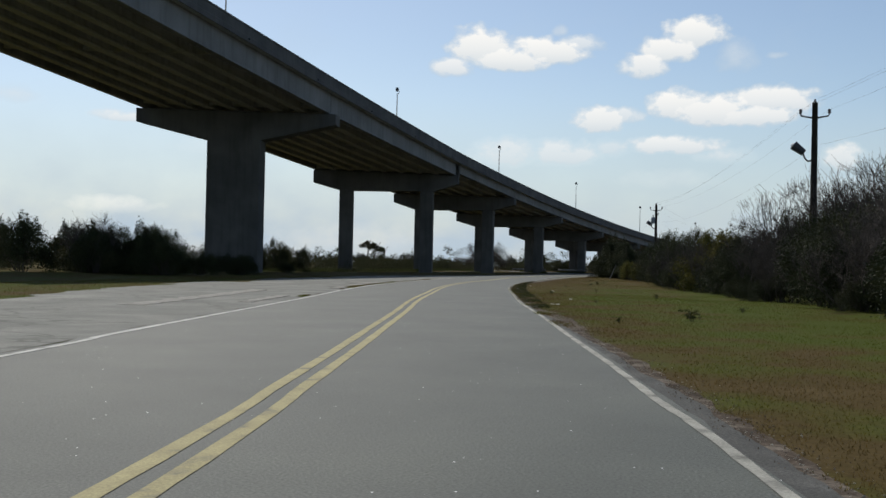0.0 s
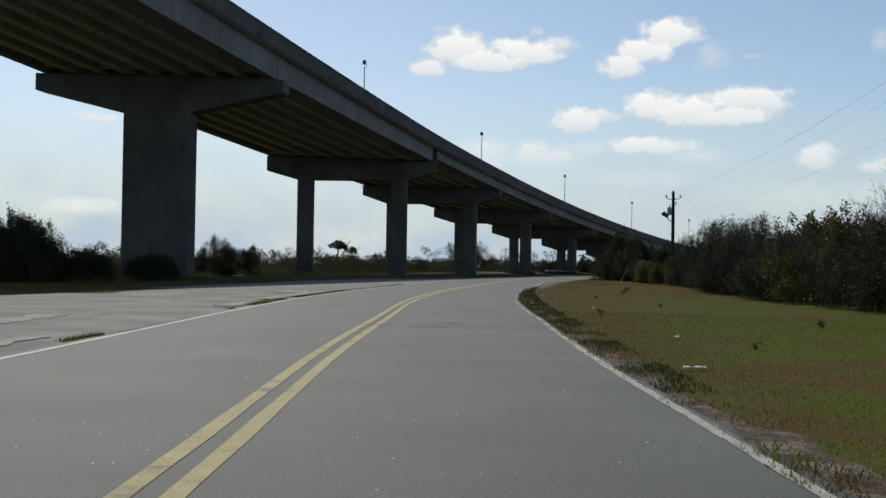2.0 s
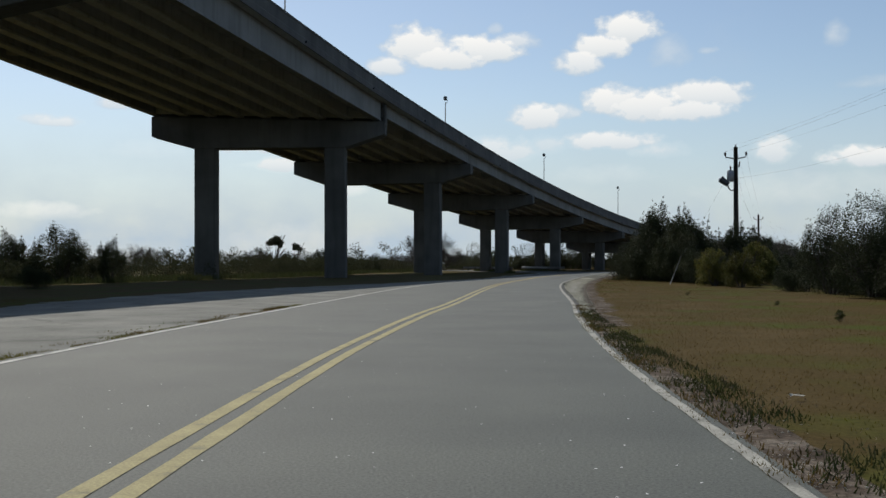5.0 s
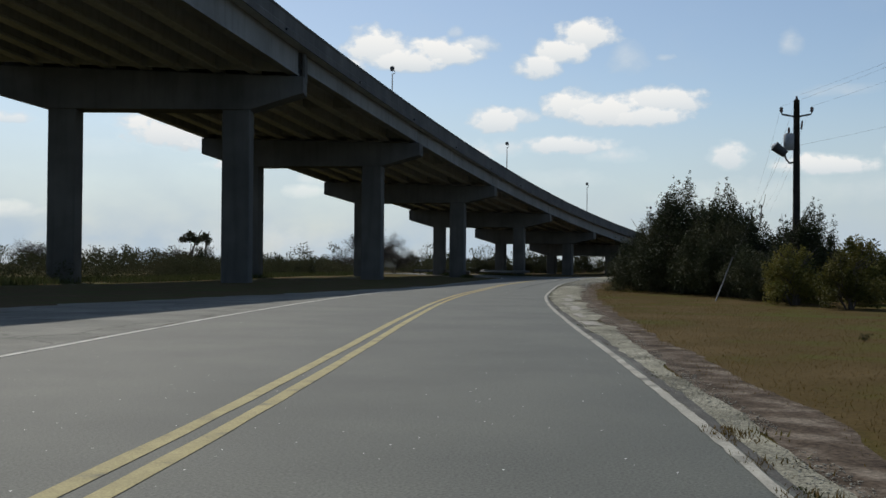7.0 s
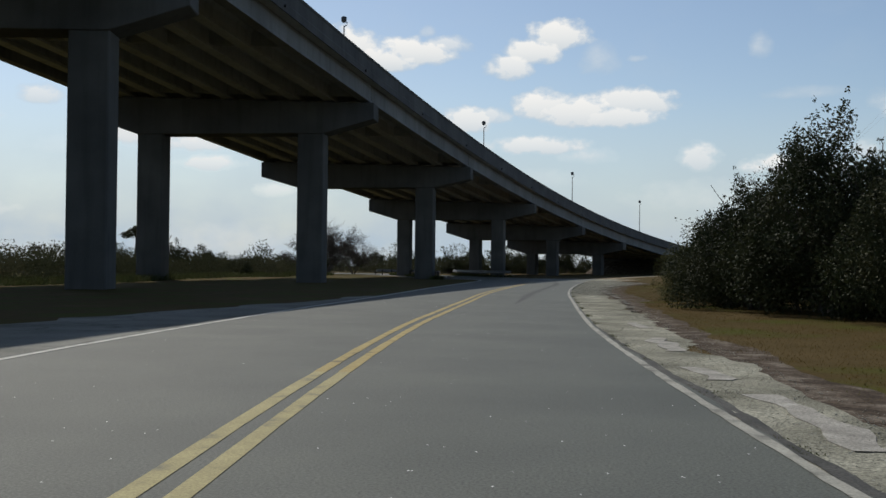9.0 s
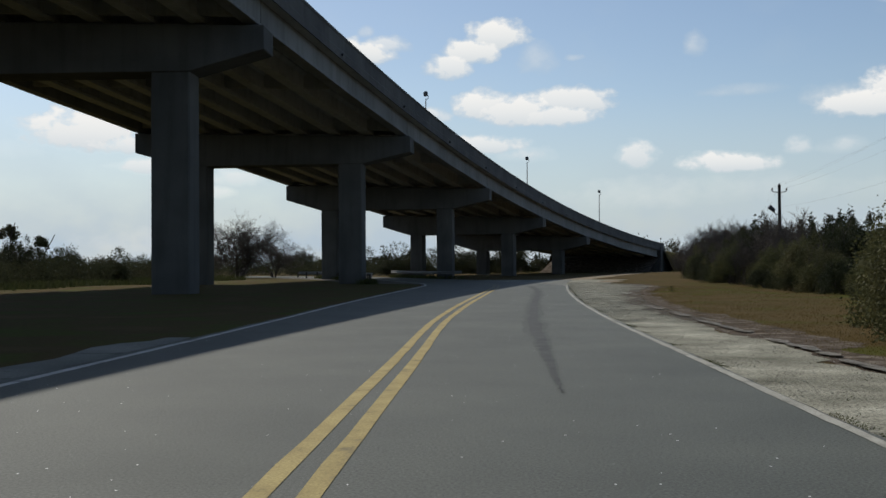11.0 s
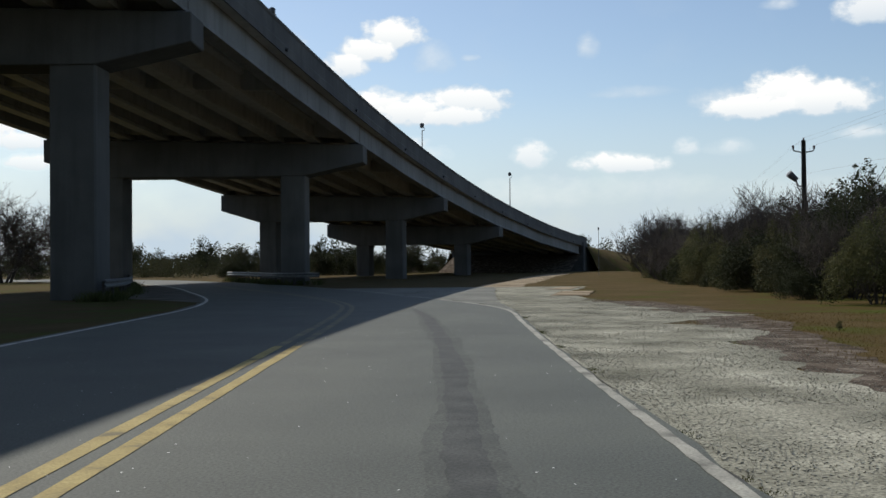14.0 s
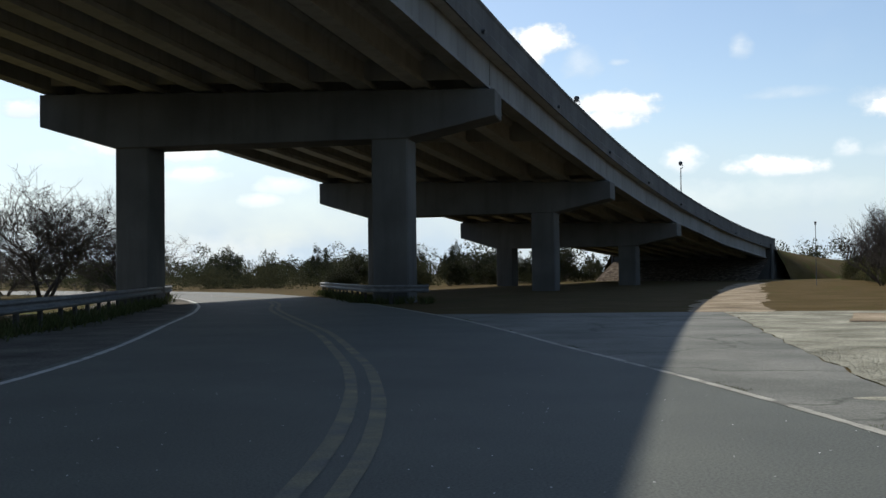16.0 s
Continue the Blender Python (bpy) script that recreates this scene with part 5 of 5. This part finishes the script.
# clumps behind the far piers
for x, y, k, s in ((-22, 288, "d", 1.2), (-17, 296, "e", 1.2), (-27, 282, "d", 1.0), (-12, 302, "d", 1.3), (-32, 290, "e", 1.1), (-4, 312, "d", 1.3), (-20, 275, "c", 0.9), (-8, 300, "e", 1.0)):
    plant(k, x, y, s)


def far_woods(name, a, b, count, height, seed):
    """A far belt of trees as one mesh of leaf clumps."""
    rng = np.random.default_rng(seed)
    cs, rs = [], []
    for i in range(count):
        u = rng.random()
        x, y = a[0] + (b[0] - a[0]) * u + rng.normal() * 8, a[1] + (b[1] - a[1]) * u + rng.normal() * 8
        h = height * rng.uniform(0.5, 1.25)
        for k in range(4):
            cs.append((x + rng.normal() * h * 0.25, y + rng.normal() * h * 0.25, h * rng.uniform(0.15, 0.9)))
            rs.append(h * rng.uniform(0.15, 0.32))
    ob = leaf_mesh(name, cs, rs, count * 200, 0.5, "leaf_far", seed, 0.9)
    return tagged(ob, "far belt of low olive trees on the horizon", "trees", kind="stuff")


far_woods("far_woods", (-330, 140), (-120, 440), 190, 6.5, 51)
far_woods("far_woods", (-120, 430), (160, 460), 170, 7.5, 52)
far_woods("far_woods", (70, 330), (260, 240), 110, 7.0, 53)
far_woods("far_woods", (-260, 40), (-330, 160), 80, 6.0, 54)


# ---- grass, stones and litter ----
def blades(name, points, low, high, seed, label, mat="blade"):
    """Single grass blades at the given points, as one mesh."""
    rng = np.random.default_rng(seed)
    p = np.array(points)
    n = len(p)
    h = rng.uniform(low, high, n)[:, None]
    a = rng.uniform(0, math.tau, n)
    wide = np.stack([np.cos(a), np.sin(a), 0 * a], 1) * (0.004 + 0.07 * h)
    tip = rng.normal(size=(n, 3)) * np.array([0.45, 0.45, 0]) * h + np.array([0, 0, 1]) * h
    v = np.stack([p - wide, p + wide, p + tip], 1).reshape(-1, 3)
    me = bpy.data.meshes.new(name)
    me.vertices.add(len(v))
    me.vertices.foreach_set("co", v.astype(np.float32).ravel())
    me.loops.add(n * 3)
    me.loops.foreach_set("vertex_index", np.arange(n * 3, dtype=np.int32))
    me.polygons.add(n)
    me.polygons.foreach_set("loop_start", np.arange(0, n * 3, 3, dtype=np.int32))
    me.materials.append(M[mat])
    me.update(calc_edges=True)
    if mat == "blade":
        at = me.attributes.new("dryness", "FLOAT", "POINT")
        at.data.foreach_set("value", np.repeat([dryness(q[0], q[1]) for q in points], 3))
    return tagged(new(name, me), label, "grass", kind="stuff")


rng = np.random.default_rng(61)
thicket_x = lookup(EDGE_RIGHT)


def verge_points(count, reach, first, last, close=1.4):
    """Places on the mown verge, thinner towards the bare soil and in worn patches."""
    out = []
    while len(out) < count:
        y = rng.uniform(first, last)
        lo = right_x(y) + shoulder_width(y) * (0.85 if y < 8 else 0.5 if y < 66 else 1.1) + (0.0 if y < 66 else 0.2)
        hi = min(thicket_x(y) + 1.5, lo + reach)
        x = lo + (hi - lo) * rng.random() ** close
        if noise.noise((x * 0.5, y * 0.5, 9)) + 0.5 * noise.noise((x * 2.1, y * 2.1, 4)) + 1.3 * min(1, (x - lo) / 0.8) > rng.uniform(-0.1, 0.9):
            out.append((x, y, ground_z(x, y) - 0.032))
    return out


blades("verge_grass", verge_points(150000, 30, -16, 172) + verge_points(70000, 30, -16, 34), 0.01, 0.038, 62, "short green and tan winter grass on the verge")
pts = []
while len(pts) < 11000:
    # dark weeds on the bare soil beside the road
    y = rng.uniform(14, 68)
    x = right_x(y) + 0.12 + shoulder_width(y) * rng.random() ** 0.8 * 0.95
    if noise.noise((x * 1.4, y * 0.7, 71)) > rng.uniform(-0.3, 0.4):
        pts.append((x, y, -0.022))
blades("soil_weeds", pts, 0.015, 0.075, 69, "dark dry weeds on the bare soil by the road", "weed")
pts = []
while len(pts) < 9000:
    # tufts that creep over the crumbled edge of the asphalt
    y = rng.uniform(4, 70)
    if noise.noise((y * 0.45, 0, 51)) + 0.5 * noise.noise((y * 1.7, 0, 52)) > rng.uniform(-0.15, 0.5):
        pts.append((right_x(y) - 0.05 + abs(rng.normal()) * 0.22, y, -0.02))
blades("edge_grass", pts, 0.015, 0.06, 67, "dry tufts creeping over the crumbled asphalt edge")
pts = []
while len(pts) < 42000:
    y = rng.uniform(62, 240)
    x = belt_x(y) - 2.5 + 7.0 * rng.random() ** 1.4
    if noise.noise((x * 0.25, y * 0.12, 19)) > rng.uniform(-0.6, 0.5):
        pts.append((x, y, ground_z(x, y) - 0.035))
blades("marsh_grass", pts, 0.15, 0.55, 68, "tall olive marsh grass in front of the bushes", "weed")
pts = []
while len(pts) < 3000:
    y = rng.uniform(10, 75)
    x = left_x(y) - 0.2 - abs(rng.normal()) * 0.12
    if noise.noise((y * 0.35, 0, 21)) > 0.2:
        pts.append((x, y, -0.015))
apron_x = lookup([(-12.0, -20.0), (-14.8, -4.0), (-17.5, 9.0), (-21.5, 24.0), (-23.8, 34.0), (-25.2, 48.0), (-26.2, 60.0), (-26.8, 76.0)])
while len(pts) < 26000:
    y = rng.uniform(-5, 75)
    x = apron_x(y) - rng.random() * 7 + 0.4
    pts.append((x, y, ground_z(x, y) - 0.035))
blades("apron_grass", pts, 0.02, 0.08, 63, "weedy green grass along the cracked apron")
pts = []
while len(pts) < 7000:
    # weeds in the crumbled edge of the asphalt and in thin streaks over the gravel
    y = rng.uniform(60, 203)
    w = shoulder_width(y) if y < 175 else 6.0
    edge = rng.random() < 0.75
    x = right_x(y) + (0.1 + abs(rng.normal()) * 0.07 if edge else 0.2 + w * rng.random())
    if noise.noise((y * 0.6, 0 if edge else x * 1.1, 33)) > (0.12 if edge else 0.42) and noise.noise((x * 3, y * 3, 8)) > -0.1:
        pts.append((x, y, -0.015))
blades("gravel_weeds", pts, 0.006, 0.02, 66, "dark low weeds in the gravel and along the asphalt edge", "weed")


def stones(name, points, low, high, seed):
    rng = np.random.default_rng(seed)
    p = np.array(points)
    n = len(p)
    s = rng.uniform(low, high, n) ** 1.0
    base = np.array([(1, 0, 0), (0, 1, 0), (-1, 0, 0), (0, -1, 0), (0, 0, 0.22), (0, 0, -0.5)])
    v = p[:, None, :] + base[None] * (s[:, None, None] * rng.uniform(0.6, 1.3, (n, 6, 1)))
    tri = np.array([(0, 1, 4), (1, 2, 4), (2, 3, 4), (3, 0, 4), (1, 0, 5), (2, 1, 5), (3, 2, 5), (0, 3, 5)])
    f = (np.arange(n)[:, None, None] * 6 + tri[None]).reshape(-1)
    me = bpy.data.meshes.new(name)
    me.vertices.add(n * 6)
    me.vertices.foreach_set("co", v.astype(np.float32).ravel())
    me.loops.add(len(f))
    me.loops.foreach_set("vertex_index", f.astype(np.int32))
    me.polygons.add(len(f) // 3)
    me.polygons.foreach_set("loop_start", np.arange(0, len(f), 3, dtype=np.int32))
    me.materials.append(M["stone"])
    me.update(calc_edges=True)
    return tagged(new(name, me), "loose pale stones scattered on the shoulder", "gravel", kind="stuff")


pts = []
while len(pts) < 26000:
    y = rng.uniform(62, 176)
    w = shoulder_width(y) * 1.12
    x = right_x(y) + 0.12 + w * rng.random() ** 1.2
    if noise.noise((x * 0.9, y * 0.9, 2)) > rng.uniform(-0.5, 0.4):
        pts.append((x, y, -0.012))
while len(pts) < 76000:
    y = rng.uniform(132, 188)
    x = right_x(y) + 0.14 + (shoulder_width(y) + 0.5) * rng.random() ** 1.2
    if noise.noise((x * 1.1, y * 0.6, 2)) > rng.uniform(-0.7, 0.3) and (y < 174 or x > side_edge(y)):
        pts.append((x, y, -0.01))
while len(pts) < 82000:
    y = rng.uniform(-12, 62)
    x = right_x(y) + 0.12 + abs(rng.normal()) * 0.25
    pts.append((x, y, -0.02))
stones("loose_gravel", pts, 0.003, 0.014, 64)

for x, y, rz, w in ((-2.3, 16.6, 20, 0.3), (-2.28, 22.6, 80, 0.2), (-6.84, 48.5, 10, 0.14), (-6.5, 39.7, 50, 0.12), (-4.26, 36.15, 30, 0.14), (-6.7, 154.9, 5, 0.45)):
    bm = bmesh.new()
    rs = random.Random(int(y * 10))
    grid = [[bm.verts.new((w * (i / 4 - 0.5), 0.4 * w * (j / 2 - 0.5), 0.02 + 0.03 * rs.random())) for i in range(5)] for j in range(3)]
    for j in range(2):
        for i in range(4):
            bm.faces.new((grid[j][i], grid[j][i + 1], grid[j + 1][i + 1], grid[j + 1][i]))
    bmesh.ops.solidify(bm, geom=bm.faces[:], thickness=0.012)
    ob = part("litter_scrap", bm, "litter", m=pose(x, y, ground_z(x, y) - 0.01, 0, 0, rz))
    tagged(ob, "crumpled white scrap of litter on the grass", "litter", "litter")

# broken pale edge of the old pavement between gravel and grass
crust = tagged(new("old_pavement_edge"), "broken pale pavement edge between gravel and grass", "pavement edge", kind="structure")
rs = random.Random(71)
y = 115.0
while y < 141.0:
    length = rs.uniform(0.5, 2.2)
    x = spline([(-9.2, 114.0), (-8.75, 121.0), (-8.5, 127.0), (-8.3, 133.0), (-8.0, 141.0)], y) + rs.uniform(-0.06, 0.06)
    bm = bmesh.new()
    n = 7
    left = [bm.verts.new((x - 0.1 - 0.08 * rs.random() * math.sin(math.pi * i / n), y + length * i / n, 0.008 + 0.01 * rs.random())) for i in range(n + 1)]
    right = [bm.verts.new((x + 0.02 + 0.16 * rs.random() * math.sin(math.pi * i / n), y + length * i / n, 0.004 + 0.01 * rs.random())) for i in range(n + 1)]
    for i in range(n):
        bm.faces.new((left[i], right[i], right[i + 1], left[i + 1]))
    bmesh.ops.solidify(bm, geom=bm.faces[:], thickness=0.05)
    part("fragment", bm, "crust", crust)
    y += length + rs.choice((0.15, 0.5, 1.6, 2.4))
# slim post beyond the side road
bm = bmesh.new()
tube(bm, [(0, 0, -0.3), (0, 0, 2.5), (0, 0, 4.7)], [0.03, 0.026, 0.022], 8)
tube(bm, [(0, 0, 4.66), (0, 0, 4.9)], [0.07, 0.09], 8)
tagged(part("marker_post", bm, "dark_metal", m=pose(12.8, 255.3, 0)), "slim dark post standing by the thicket", "post")

# ---- apron details and weeds ----
def patch(name, line, left, right, z, mat, label, seed):
    """A thin uneven slab of paving along a line."""
    tagged(strip(name, ribbon(line, 0.25), lambda i: left + min(0.25, abs(left)) * noise.noise((i * 0.3, 0, seed)), lambda i: right + min(0.22, abs(right)) * noise.noise((i * 0.4, 3, seed)), z, mat, thick=0.015, ragged=0.02, seed=seed), label, "pavement", "pale paving patches", "structure")


patch("pavement_patch", [(left_x(y) - 0.95, y) for y in (37.6, 40.0, 43.0, 46.0, 49.2)], -0.3, 0.28, 0.006, "crust", "pale concrete patch let into the cracked apron", 1)
patch("pavement_patch", [(-17.2, 46.0), (-17.5, 47.6), (-17.9, 49.4)], -0.75, 0.6, 0.007, "crust", "pale concrete patch let into the cracked apron", 2)
patch("pavement_patch", [(left_x(y) - 0.75, y) for y in (31.5, 33.0, 34.8)], -0.4, 0.2, 0.006, "crust", "pale concrete patch let into the cracked apron", 3)
patch("pavement_patch", [(left_x(y) - 3.4, y) for y in (8.0, 13.0, 19.0, 25.0)], -0.3, 0.4, 0.0, "crust", "sandy pale patch on the cracked apron", 4)
patch("pavement_patch", [(left_x(y) - 1.1, y) for y in (12.0, 15.0, 18.5)], -0.2, 0.2, 0.0, "crust", "sandy pale patch on the cracked apron", 5)

patch("pavement_patch", [(-3.4, 187.0), (-2.7, 190.0), (-1.8, 193.5)], -0.7, 0.7, -0.002, "sand", "pale sand washed over the gravel", 7)
patch("pavement_patch", [(-2.2, 196.5), (-1.4, 199.0), (-0.6, 201.5)], -0.5, 0.5, -0.002, "sand", "pale sand washed over the gravel", 8)
rs = random.Random(91)
for y, off, length in ((84.5, 0.45, 1.6), (88.0, 0.55, 2.4), (92.5, 0.7, 3.2), (97.0, 0.6, 1.5), (101.0, 0.9, 3.0), (107.0, 1.0, 2.2)):
    patch("pavement_patch", [(right_x(y + length * u) + off + 0.05 * rs.gauss(0, 1), y + length * u) for u in (0.0, 0.5, 1.0)], -0.1 - 0.08 * rs.random(), 0.08 + 0.08 * rs.random(), -0.004, "crust", "pale crumbling pavement remnant beside the asphalt edge", rs.randint(6, 60))

rng = np.random.default_rng(81)
pts = []
while len(pts) < 15000:
    y = rng.choice((rng.uniform(32.8, 38.2), rng.uniform(40.5, 50.0), rng.uniform(44.0, 70.0)))
    wide = 0.16 + 0.2 * max(0.0, noise.noise((y * 0.5, 0, 44)) + 0.4)
    x = left_x(y) - 0.14 - abs(rng.normal()) * wide
    if noise.noise((x * 2.5, y * 0.8, 45)) > -0.15:
        pts.append((x, y, -0.014))
blades("apron_weeds", pts, 0.015, 0.05, 82, "low green weeds in the joint beside the white line")

rng = np.random.default_rng(87)
rails = [ribbon([(-20.35, 186.0), (-22.0, 198.0), (-25.9, 216.0), (-30.0, 230.0)], 0.5), ribbon([(-22.6, 238.0), (-19.0, 225.0), (-16.8, 216.6), (-14.0, 215.5)], 0.5)]
pts = []
while len(pts) < 16000:
    way, out = rails[0] if rng.random() < 0.65 else rails[1]
    k = int(rng.random() * len(way))
    if noise.noise((k * 0.3, 0, 93)) > rng.uniform(-0.8, 0.4):
        q = way[k] - out[k] * (rng.normal() * 0.3 + 0.25)
        pts.append((q.x, q.y, ground_z(q.x, q.y) - 0.035))
blades("rail_weeds", pts, 0.1, 0.42, 88, "rank weeds growing under the guardrail", "weed")

tuft = thing("weed_tuft", "low dark weed tuft standing in the mown grass", "weed", (0, 0, 0), 0, "weed tufts")
rnd = random.Random(83)
limbs = []
for k in range(9):
    a = rnd.uniform(0, math.tau)
    branches(rnd, Vector((0.02 * math.cos(a), 0.02 * math.sin(a), -0.03)), (0.5 * math.cos(a), 0.5 * math.sin(a), 1), 0.16, 0.004, 2, limbs, 0.5, 0.2, (2, 3), 0.0025)
twig_mesh("stems", limbs, tuft, 3)
leaf_mesh("leaves", [(rnd.gauss(0, 0.09), rnd.gauss(0, 0.09), rnd.uniform(0.05, 0.28)) for k in range(14)], [0.06] * 14, 420, 0.035, "weed", 84).parent = tuft
TUFTS = [(1.8, 8.7, 1.5), (0.1, 7.0, 0.7), (-3.5, 62.3, 1.3), (-3.6, 56.1, 1.0), (3.4, 14.5, 0.8), (-1.2, 20.3, 0.6), (0.9, 27.2, 0.9), (-3.9, 31.7, 0.8), (-2.2, 38.5, 0.6), (-4.6, 48.0, 0.7), (-3.4, 71.0, 0.8), (-5.2, 80.5, 0.7), (-4.2, 158.0, 0.7), (-2.8, 165.5, 0.8)]
for i, (x, y, k) in enumerate(TUFTS):
    m = pose(x, y, ground_z(x, y) - 0.03, 0, 0, 47 * i) @ Matrix.Diagonal((k * 0.65, k * 0.65, k * 0.65, 1))
    if i:
        keep = tuft.matrix_basis.copy()
        tuft.matrix_basis = Matrix.Identity(4)
        copy_thing(tuft, m)
        tuft.matrix_basis = keep
    else:
        tuft.matrix_basis = m

# leaf litter and crumbs on the soil beside the road
rng = np.random.default_rng(85)
cs, rs = [], []
while len(cs) < 2600:
    y = rng.uniform(-14, 66)
    x = right_x(y) + 0.12 + shoulder_width(y) * rng.random() ** 0.8 * 1.15
    if noise.noise((x * 1.2, y * 0.6, 14)) > rng.uniform(-0.4, 0.3):
        cs.append((x, y, 0.0))
        rs.append(0.05)
litter = leaf_mesh("leaf_litter", cs, rs, 5000, 0.017, "dry_leaf", 86, 0.1)
litter.location.z = -0.045
tagged(litter, "dry brown leaf litter and crumbs on the soil", "leaf litter", kind="stuff")
